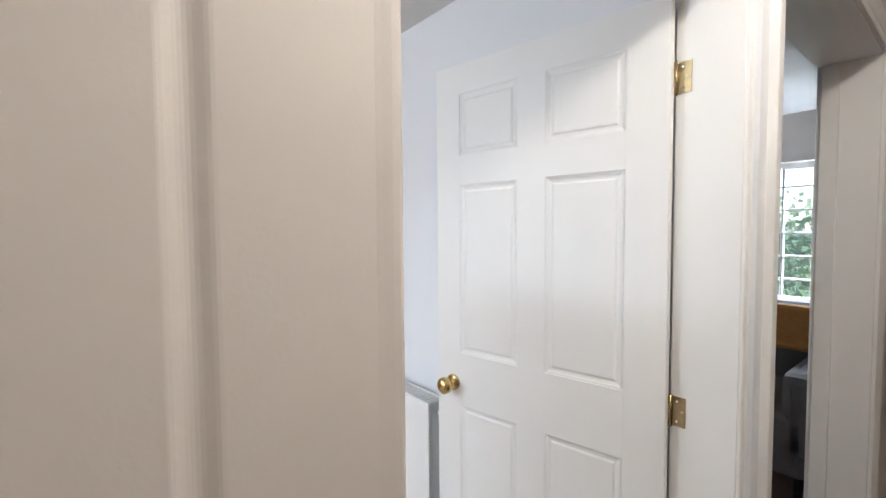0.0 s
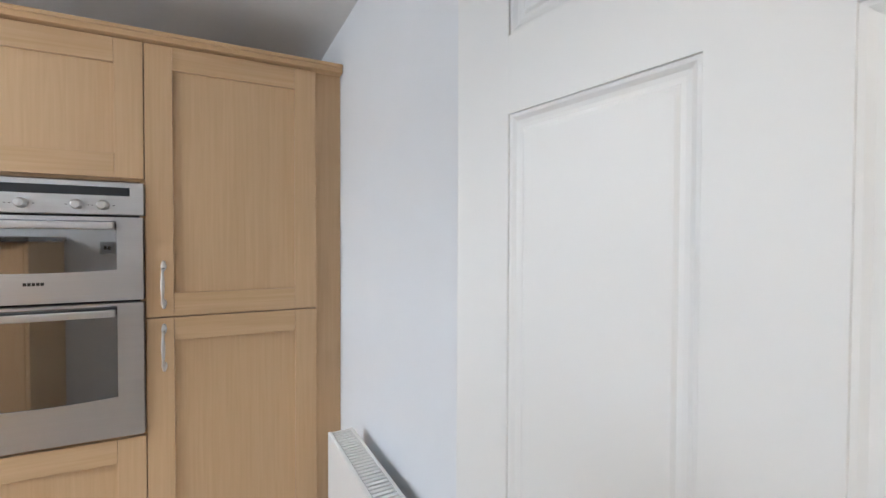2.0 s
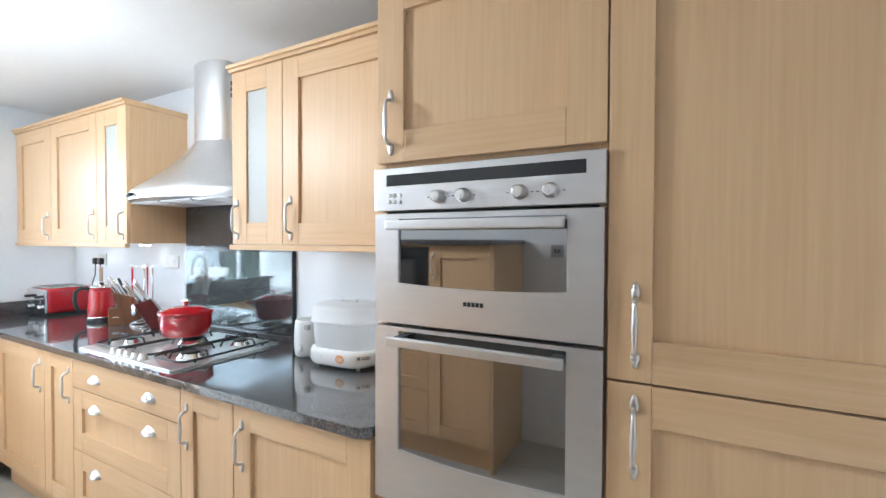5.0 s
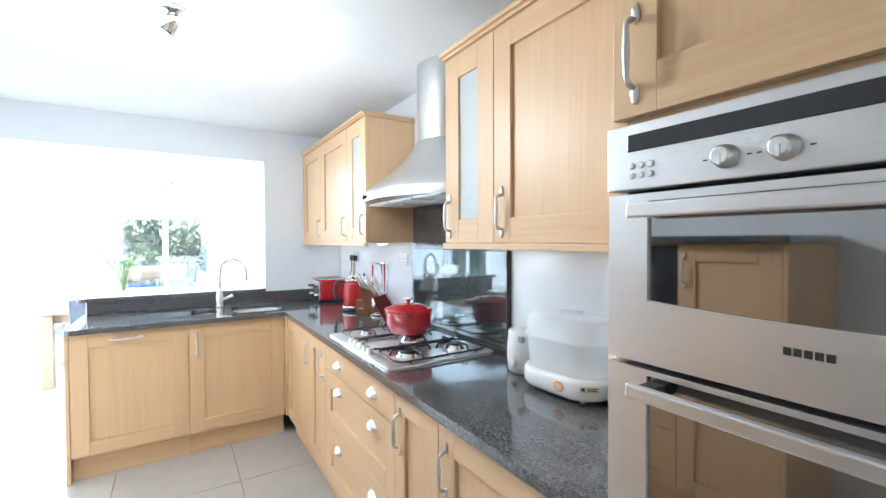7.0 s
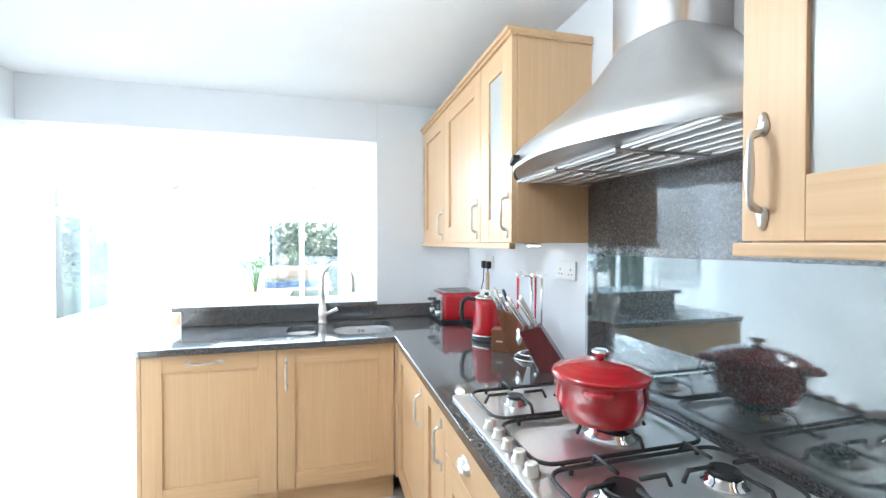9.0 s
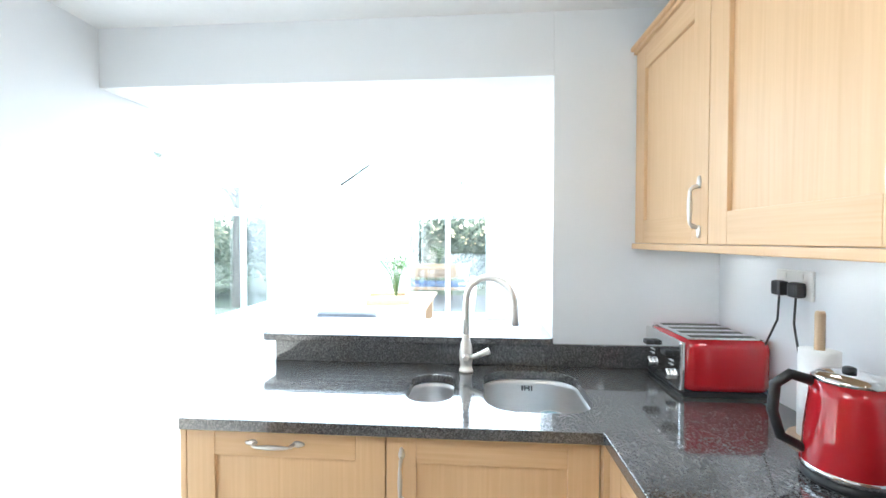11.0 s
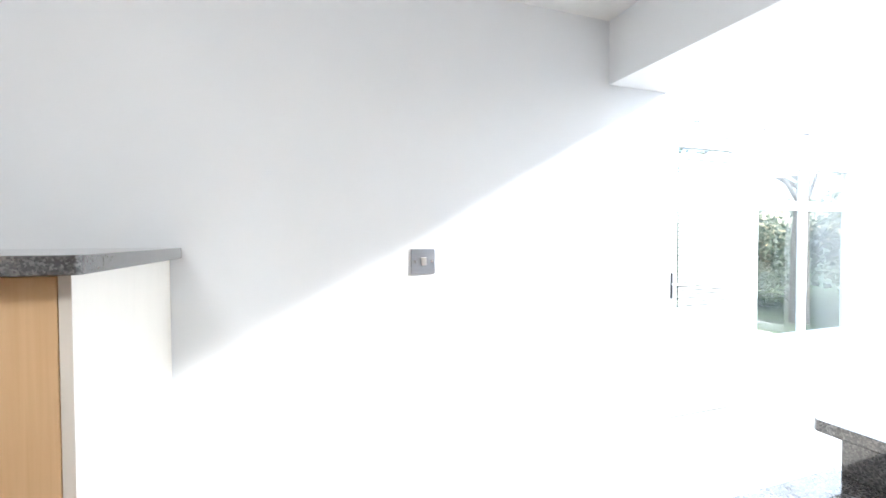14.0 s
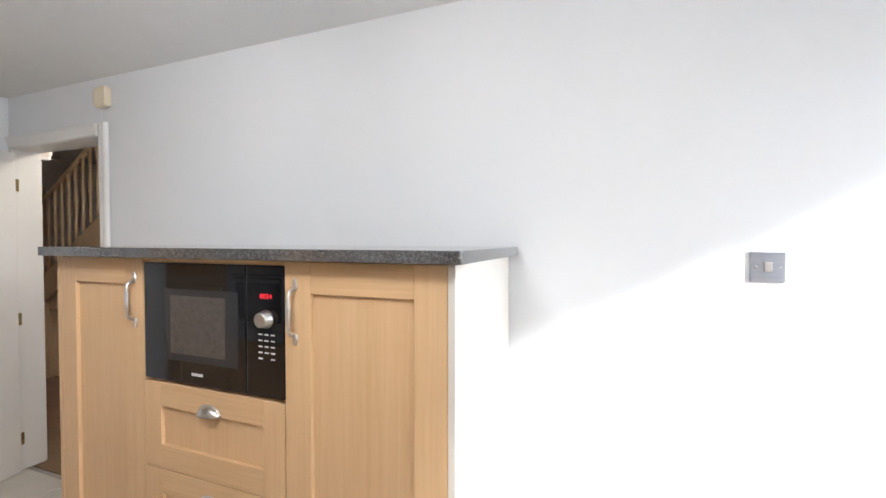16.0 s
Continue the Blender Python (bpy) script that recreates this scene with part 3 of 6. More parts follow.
part("filler_strip", prism([(0.5985, 0.028), (0.703, 0.028), (0.701, 0.05), (0.5985, 0.05)], 0.15, 2.128), M_WOODV, L, "maple filler strip against the wall")
bm = bmesh.new()
add_box(bm, (-0.680, TALL - 0.025, 2.1285), (0.628, NORTH - 0.002, 2.148), 0.002, 1)
add_box(bm, (-0.686, TALL - 0.034, 2.1475), (0.628, NORTH - 0.002, 2.162), 0.005, 1)
obj("tall_cornice", bm, [M_WOODV, M_WOODH], None, "maple cornice on top of the tall cabinets", "cornice")

# double oven
O = thing("double_oven", pose(-0.674, TALL - 0.012, 0.715), "stainless steel built-in double oven with dark glass doors", "oven")


def oven_door(parent, z0, z1, wx0, wx1, wz0, wz1, sag, handle_z):
    """A steel door with a bowed lower edge to its window."""
    n = 18
    outer = [(0.004, z0), (0.594, z0), (0.594, z1), (0.004, z1)]
    hole = [(wx0 + (wx1 - wx0) * i / n, wz0 + sag * (2 * i / n - 1) ** 2) for i in range(n + 1)] + [(wx1, wz1), (wx0, wz1)]
    bm = plate(outer, [hole], 0, 0.032)
    bmesh.ops.transform(bm, matrix=Matrix(((1, 0, 0, 0), (0, 0, -1, 0.032), (0, 1, 0, 0), (0, 0, 0, 1))), verts=bm.verts)
    bmesh.ops.recalc_face_normals(bm, faces=bm.faces)
    d = part("oven_door", bm, M_STEEL, parent, "brushed steel oven door")
    part("window_pane", box((wx0 - 0.004, 0.006, wz0 - 0.002), (wx1 + 0.004, 0.030, wz1 + 0.004)), M_OVENGLASS, d, "dark reflecting glass")
    bm = bmesh.new()
    add_box(bm, (wx0 - 0.012, -0.045, handle_z - 0.012), (wx1 + 0.002, -0.030, handle_z + 0.012), 0.004)
    h = part("oven_handle", bm, M_STEEL, d, "satin steel bar handle")
    for xa in (wx0 + 0.005, wx1 - 0.026):
        part("handle_bracket", box((xa - 0.004, -0.043, handle_z - 0.010), (xa + 0.024, 0.012, handle_z + 0.010), 0.003), M_BLACK, h, "black handle bracket")
    return d


part("oven_body", box((0.02, 0.036, 0.012), (0.578, 0.50, 0.902)), M_BLACK, O)
oven_door(O, 0.010, 0.482, 0.079, 0.518, 0.142, 0.472, 0.010, 0.452)
od = oven_door(O, 0.492, 0.783, 0.079, 0.518, 0.592, 0.770, 0.008, 0.752)
brand_bars(0.055, 0.0105, pose(0.298, -0.0006, 0.557), M_MARK, od, "small dark maker's mark")
cp = part("control_panel", box((0.0, 0.0, 0.791), (0.597, 0.033, 0.905), 0.003), M_STEEL, O, "brushed steel control panel")
part("display_strip", box((0.041, -0.0015, 0.857), (0.557, 0.004, 0.887), 0.001), M_BLACKGLASS, cp, "black glass display strip")
for kx in (0.200, 0.270, 0.411, 0.482):
    bm = lathe([(0.0175, 0), (0.0175, 0.004), (0.0155, 0.006), (0.0145, 0.020), (0.011, 0.023)], 24)
    add_box(bm, (-0.0022, -0.014, 0.0225), (0.0022, 0.002, 0.0245), 0.0008)
    bmesh.ops.transform(bm, matrix=pose(kx, 0.0005, 0.824, 90, 0, 0), verts=bm.verts)
    part("knob", bm, M_SATIN, cp, "round satin knob")
    for mx in (-0.029, 0.029):
        part("knob_mark", box((kx + mx - 0.003, -0.0006, 0.822), (kx + mx + 0.003, 0.001, 0.824)), M_MARK, cp)
for ix in range(3):
    for iz in range(2):
        bm = lathe([(0.006, 0), (0.006, 0.003), (0.004, 0.0045)], 14)
        bmesh.ops.transform(bm, matrix=pose(0.050 + ix * 0.017, 0.0005, 0.815 + iz * 0.017, 90, 0, 0), verts=bm.verts)
        part("button", bm, M_WHITEPLASTIC, cp, "small round button")

# wall cabinets
YW = 2.872
WD = NORTH - YW - 0.002
WB, WT = 1.408, 2.150
unit("glazed_wall_cabinet", pose(-1.645, YW, 0), 0.312, WB, WT, WD, [("narrow glass", 0, 0.312, WB, WT, [("bow", 0.035, 1.515)])], "narrow maple wall cabinet with a frosted glass door", group="wall cabinets", plinth=False)
unit("wall_cabinet", pose(-1.332, YW, 0), 0.657, WB, WT, WD, [("door", 0, 0.652, WB, WT, [("bow", 0.045, 1.515)])], "maple wall cabinet beside the oven housing", group="wall cabinets", plinth=False)
unit("glazed_wall_cabinet", pose(-2.835, YW, 0), 0.320, WB, WT, WD, [("narrow glass", 0, 0.320, WB, WT, [("bow", 0.283, 1.515)])], "narrow maple wall cabinet with a frosted glass door", group="wall cabinets", plinth=False)
unit("wall_cabinet", pose(-3.42, YW, 0), 0.584, WB, WT, WD, [("door", 0, 0.584, WB, WT, [("bow", 0.54, 1.515)])], "maple wall cabinet above the kettle", group="wall cabinets", plinth=False)
unit("wall_cabinet", pose(-3.949, YW, 0), 0.528, WB, WT, WD, [("door", 0, 0.528, WB, WT, [("bow", 0.485, 1.515)])], "maple wall cabinet in the corner above the toaster", group="wall cabinets", plinth=False)
for a, b in ((-1.650, -0.676), (-3.949, -2.510)):
    obj("light_pelmet", box((a, YW - 0.012, 1.386), (b, YW + 0.012, 1.4075), 0.003), M_WOODH, None, "maple light pelmet below the wall cabinets", "pelmet", group="pelmets")
    bm = bmesh.new()
    add_box(bm, (a - 0.004, YW - 0.010, WT + 0.0005), (b + 0.004, NORTH - 0.002, WT + 0.014), 0.002)
    add_box(bm, (a - 0.010, YW - 0.022, WT + 0.0135), (b + (0.004 if b < -2 else 0.0), NORTH - 0.002, WT + 0.030), 0.005)
    obj("wall_cornice", bm, M_WOODH, None, "maple cornice on top of the wall cabinets", "cornice", group="cornices")
for lx in (-0.95, -1.45, -2.75, -3.35, -3.78):
    P = thing("cabinet_light", pose(lx, 3.08, WB), "small round under-cabinet light, switched on", "cabinet light", "under-cabinet lights")
    part("rim", lathe([(0.034, -0.012), (0.034, -0.0005)], 24), M_SATIN, P)
    part("lens", lathe([(0.027, -0.014), (0.027, -0.0122)], 24), M_CABLAMP, P, "glowing lens")

# worktop
main_bowl = rounded(-3.865, -3.470, 2.270, 2.610, 0.105, 8)
small_bowl = rounded(-3.800, -3.525, 2.012, 2.168, 0.070, 8)
arc = [(-0.735 + 0.06 * math.cos(radians(a)), 2.64 + 0.06 * math.sin(radians(a))) for a in range(-90, 1, 15)]
outline = [(-3.346, 1.398), (-3.346, 2.58)] + arc + [(-0.675, NORTH - 0.002), (WEST + 0.002, NORTH - 0.002), (WEST + 0.002, 1.376), (-3.368, 1.376)]
wt = obj("worktop", plate(outline, [main_bowl, small_bowl], 0.878, 0.910), M_GRANITE, None, "polished black speckled granite worktop with drainer grooves", "worktop")
bv = wt.modifiers.new("edge", "BEVEL")
bv.width, bv.segments, bv.limit_method, bv.angle_limit = 0.004, 2, "ANGLE", radians(50)
for i in range(5):
    gx = -3.585 - 0.043 * i
    part("drainer_ridge", box((gx - 0.003, 1.60 + 0.012 * i, 0.9095), (gx + 0.003, 2.00, 0.9118), 0.001), M_GRANITE, wt)
obj("stone_upstand", box((WEST + 0.001, 1.40, 0.9105), (WEST + 0.021, NORTH - 0.003, 1.0), 0.002), M_GRANITE, None, "black granite upstand along the wall", "upstand")
ledge = obj("stone_ledge", prism(rounded(WEST_BACK - 0.035, WEST + 0.05, 1.352, OPEN_R - 0.002, 0.02, 4), 1.001, 1.029, 0.003), M_GRANITE, None, "polished granite ledge on the half-height wall", "ledge")


def bowl(name, loop, depth, label):
    cx = sum(p[0] for p in loop) / len(loop)
    cy = sum(p[1] for p in loop) / len(loop)
    bm = bmesh.new()
    rings = []
    for s, z in ((1.03, 0.8755), (0.995, 0.8765), (0.985, 0.86), (0.955, 0.90 - depth + 0.03), (0.90, 0.90 - depth + 0.006), (0.80, 0.90 - depth), (0.12, 0.90 - depth - 0.004)):
        rings.append([bm.verts.new((cx + (x - cx) * s, cy + (y - cy) * s, z)) for x, y in loop])
    n = len(loop)
    for a, b in zip(rings, rings[1:]):
        for i in range(n):
            f = bm.faces.new((a[i], a[(i + 1) % n], b[(i + 1) % n], b[i]))
            f.smooth = True
    bm.faces.new(rings[-1])
    bmesh.ops.recalc_face_normals(bm, faces=bm.faces)
    for f in bm.faces:
        f.normal_flip()
    S = thing(name, pose(0, 0, 0), label, "sink")
    part("basin", bm, M_STEEL, S)
    part("waste", lathe([(0.04, 0.0), (0.04, 0.003), (0.03, 0.002)], 24, (cx, cy, 0.897 - depth)), M_CHROME, S, "round chrome waste")
    return S


mb = bowl("sink_bowl", main_bowl, 0.17, "large rounded steel sink bowl under the worktop")
bowl("small_sink_bowl", small_bowl, 0.13, "small rounded steel sink bowl under the worktop")
for oy in (-0.018, -0.008, 0.008, 0.018):
    part("overflow_slot", box((-3.8590, 2.44 + oy - 0.002, 0.838), (-3.8530, 2.44 + oy + 0.002, 0.856)), M_MARK, mb)
part("overflow_slot", box((-3.8590, 2.432, 0.846), (-3.8530, 2.448, 0.849)), M_MARK, mb)
MG = thing("mug", pose(-3.70, 2.505, 0.7275), "pale blue ceramic mug with a white rim standing in the sink", "mug")
part("mug_body", lathe([(0.030, 0.0), (0.036, 0.003), (0.041, 0.030), (0.042, 0.080), (0.0385, 0.080), (0.0375, 0.030), (0.032, 0.008), (0.004, 0.006)], 32), M_MUG, MG)
part("rim", tube([(0.0402 * math.cos(radians(15 * k)), 0.0402 * math.sin(radians(15 * k)), 0.0812) for k in range(24)], 0.0021, 8, close=True), M_WHITEPLASTIC, MG, "white rim")
part("handle", tube([(-0.006, -0.040, 0.064), (-0.010, -0.058, 0.062), (-0.012, -0.064, 0.044), (-0.010, -0.056, 0.026), (-0.006, -0.040, 0.022)], 0.0045, 8), M_MUG, MG)

# tap
T = thing("kitchen_tap", pose(-3.845, 2.205, 0.910), "brushed steel swan-neck kitchen tap with a side lever", "tap")
part("base", lathe([(0.027, 0.0005), (0.027, 0.010), (0.023, 0.013), (0.023, 0.030), (0.0255, 0.050), (0.026, 0.080), (0.022, 0.105), (0.0155, 0.128), (0.0155, 0.142), (0.0128, 0.146)], 24), M_TAP, T)
pts = [(0, 0, 0.14), (0, 0, 0.21), (0, 0, 0.275)] + [(0.045 * (1 - math.cos(radians(a))), 0.088 * (1 - math.cos(radians(a))), 0.275 + 0.095 * math.sin(radians(a))) for a in range(15, 181, 15)] + [(0.091, 0.178, 0.235), (0.092, 0.180, 0.200)]
part("spout", tube(pts, 0.0125, 14), M_TAP, T)
part("lever", tube([(0.020, 0.012, 0.062), (0.028, 0.030, 0.066), (0.030, 0.060, 0.078), (0.031, 0.088, 0.090), (0.031, 0.090, 0.091)], [0.012, 0.009, 0.0105, 0.013, 0.010], 14), M_TAP, T)

part("lever_hub", tube([(0.018, 0.0, 0.060), (0.038, 0.0, 0.060), (0.042, 0.0, 0.060)], [0.016, 0.014, 0.010], 16), M_TAP, T)

# splashback
obj("stone_splashback", box((-2.518, NORTH - 0.014, 0.9105), (-1.617, NORTH - 0.001, 1.72), 0.001), M_GRANITE, None, "black granite splashback panel behind the hob", "splashback")
gs = obj("glass_splashback", box((-2.518, NORTH - 0.024, 0.932), (-1.617, NORTH - 0.0165, 1.366), 0.001), M_SPLASHGLASS, None, "clear reflecting glass splashback behind the hob", "splashback")
gs.visible_shadow = False
part("edge_trim", box((-1.6165, NORTH - 0.026, 0.93), (-1.611, NORTH - 0.001, 1.368)), M_BLACK, gs, "dark edge trim")

# hood
H = thing("extractor_hood", pose(-2.068, NORTH - 0.001, 1.62), "curved stainless steel chimney extractor hood over the hob", "extractor hood")


def hood_outline(s, n=24):
    """Plan of the hood, blended from rim (0) to chimney (1)."""
    rim = [(-0.44, 0.0), (-0.44, -0.285)] + [(-0.44 + 0.88 * i / n, -0.285 - 0.185 * math.sin(math.pi * i / n) ** 0.8) for i in range(1, n)] + [(0.44, -0.285), (0.44, 0.0)]
    ch = [(-0.130, 0.0), (-0.130, -0.13)] + [(-0.130 * math.cos(math.pi * i / n), -0.13 - 0.065 * math.sin(math.pi * i / n)) for i in range(1, n)] + [(0.130, -0.13), (0.130, 0.0)]
    return [(a[0] + (b[0] - a[0]) * s, a[1] + (b[1] - a[1]) * s) for a, b in zip(rim, ch)]


bm = bmesh.new()
rings = []
for s, z in ((0.0, 0.0), (0.0, 0.040), (0.020, 0.046), (0.035, 0.052), (0.15, 0.078), (0.29, 0.107), (0.45, 0.142), (0.615, 0.183), (0.74, 0.220), (0.835, 0.252), (0.92, 0.284), (1.0, 0.315)):
    rings.append([bm.verts.new((x, y, z)) for x, y in hood_outline(s)])
for a, b in zip(rings, rings[1:]):
    for i in range(len(a)):
        f = bm.faces.new((a[i], a[(i + 1) % len(a)], b[(i + 1) % len(a)], b[i]))
        f.smooth = True
bmesh.ops.recalc_face_normals(bm, faces=bm.faces)
part("canopy", bm, M_STEELV, H)
bm = bmesh.new()
a = [bm.verts.new((x * 0.985, y * 0.985, 0.006)) for x, y in hood_outline(0.0)]
bm.faces.new(a)
part("underside", bm, M_STEEL, H, "steel underside")
for i in range(3):
    f = part("grease_filter", box((-0.40 + 0.27 * i, -0.33, -0.002), (-0.15 + 0.27 * i, -0.06, 0.0055), 0.002), M_HOBSTEEL, H, "metal mesh grease filter")
    for k in range(6):
        part("filter_bar", box((-0.385 + 0.27 * i, -0.315 + 0.045 * k, -0.0045), (-0.165 + 0.27 * i, -0.300 + 0.045 * k, -0.0022)), M_SATIN, f)
bm = bmesh.new()
r0 = [bm.verts.new((x, y, 0.3155)) for x, y in hood_outline(1.0)]
r1 = [bm.verts.new((x, y, CEIL - 1.62 - 0.001)) for x, y in hood_outline(1.0)]
for i in range(len(r0)):
    f = bm.faces.new((r0[i], r0[(i + 1) % len(r0)], r1[(i + 1) % len(r0)], r1[i]))
    f.smooth = True
bmesh.ops.recalc_face_normals(bm, faces=bm.faces)
ch = part("chimney", bm, M_STEELV, H)
for zc in range(3):
    for yc in range(5):
        part("vent_slot", box((0.1295, -0.125 + 0.018 * yc, 0.535 + 0.030 * zc), (0.1312, -0.117 + 0.018 * yc, 0.558 + 0.030 * zc)), M_MARK, ch)
for k in range(5):
    part("hood_button", box((-0.20 + 0.022 * k, -0.447 - 0.008 * k, 0.014), (-0.190 + 0.022 * k, -0.425 - 0.008 * k, 0.026), 0.002), M_BLACK, H)

# gas hob
HB = thing("gas_hob", pose(-2.043, 2.885, 0.9105), "five-burner stainless steel gas hob set in the worktop", "gas hob")
bm = prism(rounded(-0.375, 0.375, -0.265, 0.260, 0.012, 4), 0.0, 0.008, 0.003)
part("hob_plate", bm, M_HOBSTEEL, HB)
burners = ((-0.25, 0.13, 0.036), (-0.25, -0.10, 0.028), (0.0, 0.05, 0.055), (0.25, 0.13, 0.036), (0.25, -0.11, 0.045))
for bx, by, br in burners:
    b = part("burner", lathe([(br * 1.25, 0.008), (br * 1.25, 0.013), (br, 0.018), (br, 0.026), (br * 0.92, 0.028)], 28, (bx, by, 0)), M_CHROME, HB, "chrome burner ring")
    part("burner_cap", lathe([(br * 0.82, 0.0285), (br * 0.86, 0.032), (br * 0.80, 0.037)], 28, (bx, by, 0)), M_IRON, b, "black burner cap")
for x0, x1 in ((-0.365, -0.128), (-0.122, 0.122), (0.128, 0.365)):
    y0, y1 = -0.215, 0.235
    loop = [(x, y, 0.020) for x, y in rounded(x0 + 0.008, x1 - 0.008, y0, y1, 0.045, 5)]
    bm = tube(loop, 0.0048, 8, close=True)
    cx = (x0 + x1) / 2
    for by, s in ((0.13, 1), (-0.10, -1)) if abs(cx) > 0.1 else ((0.05, 1),):
        for ang in (0, 90, 180, 270):
            ca, sa = math.cos(radians(ang)), math.sin(radians(ang))
            lim = (x1 - x0) / 2 - 0.008 if abs(ca) > 0.5 else 0.10
            tube([(cx + ca * lim, by + sa * lim, 0.021), (cx + ca * (lim - 0.012), by + sa * (lim - 0.012), 0.044), (cx + ca * 0.028, by + sa * 0.028, 0.044)], 0.0046, 8, bm)
    for fx, fy in ((x0 + 0.012, y0 + 0.06), (x1 - 0.012, y0 + 0.06), (x0 + 0.012, y1 - 0.06), (x1 - 0.012, y1 - 0.06)):
        tube([(fx, fy, 0.008), (fx, fy, 0.02)], 0.005, 6, bm)
    part("pan_support", bm, M_IRON, HB, "black iron pan support")
for k in range(5):
    kb = part("hob_knob", lathe([(0.019, 0.0085), (0.019, 0.012), (0.016, 0.014), (0.0145, 0.030), (0.012, 0.033)], 20, (-0.115 + 0.058 * k, -0.234, 0)), M_SATIN, HB, "satin hob knob")

# casserole
C = thing("casserole_pot", pose(-2.062, 2.915, 0.9105 + 0.0495, 0, 0, -37), "red enamelled cast iron casserole with its lid on", "casserole pot")
part("pot", lathe([(0.088, 0), (0.100, 0.006), (0.113, 0.050), (0.118, 0.104), (0.121, 0.106), (0.121, 0.112)], 40), M_RED, C)
lid = part("lid", lathe([(0.123, 0.1125), (0.123, 0.117), (0.116, 0.122), (0.104, 0.125), (0.102, 0.1265), (0.100, 0.1265), (0.098, 0.129), (0.082, 0.133), (0.080, 0.1345), (0.078, 0.1345), (0.076, 0.137), (0.050, 0.142), (0.018, 0.145), (0.012, 0.146)], 40), M_RED, C)
part("lid_knob", lathe([(0.009, 0.1462), (0.009, 0.156), (0.020, 0.162), (0.022, 0.169), (0.016, 0.174)], 24), M_CHROME, lid, "chrome lid knob")
for s in (-1, 1):
    part("pot_handle", tube([(s * 0.114, -0.030, 0.094), (s * 0.142, -0.024, 0.097), (s * 0.146, 0.0, 0.098), (s * 0.142, 0.024, 0.097), (s * 0.114, 0.030, 0.094)], 0.008, 10), M_RED, C)

# small appliances
B = thing("bottle_warmer", pose(-1.392, 3.07, 0.9105), "white plastic baby bottle warmer on the worktop", "bottle warmer")
bm = lathe([(0.050, 0), (0.060, 0.008), (0.064, 0.04), (0.064, 0.10), (0.060, 0.155), (0.056, 0.162), (0.050, 0.160), (0.046, 0.12)], 36)
part("body", bm, M_WHITEPLASTIC, B)
bm = lathe([(0.017, 0), (0.017, 0.012), (0.013, 0.015)], 24)
bmesh.ops.transform(bm, matrix=pose(0.012, -0.062, 0.045, 90, 0, 0), verts=bm.verts)
part("dial", bm, M_WHITEPLASTIC, B, "round white dial")
part("badge", box((0.030, -0.0605, 0.125), (0.052, -0.040, 0.147), 0.003), M_GREYPLASTIC, B, "grey badge")


def rounded_stack(rings, r, n=8, floor_cap=True, top_cap=True):
    """Rounded rectangles of half width and half depth at a height, skinned into one shell."""
    bm = bmesh.new()
    loops = []
    for hx, hy, z in rings:
        rr = min(r, hx * 0.98, hy * 0.98)
        loops.append([bm.verts.new((x, y, z)) for x, y in rounded(-hx, hx, -hy, hy, rr, n)])
    m = len(loops[0])
    for a, b in zip(loops, loops[1:]):
        for i in range(m):
            bm.faces.new((a[i], a[(i + 1) % m], b[(i + 1) % m], b[i])).smooth = True
    if floor_cap:
        bm.faces.new(loops[0])
    if top_cap:
        bm.faces.new(loops[-1])
    bmesh.ops.recalc_face_normals(bm, faces=bm.faces)
    return bm


S = thing("steam_steriliser", pose(-1.150, 3.062, 0.9105, 0, 0, 3), "white baby bottle steam steriliser with a cloudy lid", "steriliser")
part("base", rounded_stack([(0.142, 0.102, 0.010), (0.150, 0.110, 0.014), (0.156, 0.115, 0.026), (0.156, 0.115, 0.062), (0.152, 0.111, 0.074), (0.146, 0.105, 0.078)], 0.085), M_WHITEPLASTIC, S)
lw = part("lower_bowl", rounded_stack([(0.142, 0.101, 0.0785), (0.144, 0.103, 0.090), (0.148, 0.107, 0.178), (0.149, 0.108, 0.182)], 0.085, 8, False, False), M_CLEARPLASTIC, S, "cloudy plastic bowl")
up = part("dome_lid", rounded_stack([(0.155, 0.114, 0.1825), (0.155, 0.114, 0.188), (0.151, 0.110, 0.191), (0.148, 0.107, 0.238), (0.142, 0.101, 0.250), (0.128, 0.088, 0.256)], 0.085, 8, False), M_CLEARPLASTIC, S, "cloudy box-shaped lid")
part("lid_grip", box((-0.040, -0.010, 0.2565), (0.040, 0.010, 0.268), 0.004), M_CLEARPLASTIC, up)
bm = lathe([(0.021, 0), (0.021, 0.003), (0.018, 0.0042)], 24, sy=0.80)
bmesh.ops.transform(bm, matrix=pose(0.040, -0.1140, 0.046, 90, 0, 0), verts=bm.verts)
bt = part("power_button", bm, M_ORANGE, S, "orange oval power button")
for k in range(4):
    w = (0.010, 0.015, 0.015, 0.010)[k]
    part("button_stripe", box((0.040 - w, -0.1188, 0.0375 + 0.005 * k), (0.040 + w, -0.1180, 0.0390 + 0.005 * k)), M_WHITEPLASTIC, bt)
part("indicator", box((-0.052, -0.1162, 0.047), (-0.048, -0.1148, 0.051)), M_GREYPLASTIC, S)
mb_ = pose(0.136, -0.0905, 0.056, 0, 0, 47)
bm = bmesh.new()
add_box(bm, (-0.030, -0.0022, -0.010), (0.030, 0.004, 0.010), 0.002)
bmesh.ops.transform(bm, matrix=mb_, verts=bm.verts)
bg = part("badge", bm, M_SATIN, S, "silver badge with a dark star")
bm = bmesh.new()
star = [bm.verts.new(((0.0085 if k % 2 == 0 else 0.0036) * math.sin(math.pi * k / 5) - 0.019, -0.0028, (0.0085 if k % 2 == 0 else 0.0036) * math.cos(math.pi * k / 5))) for k in range(10)]
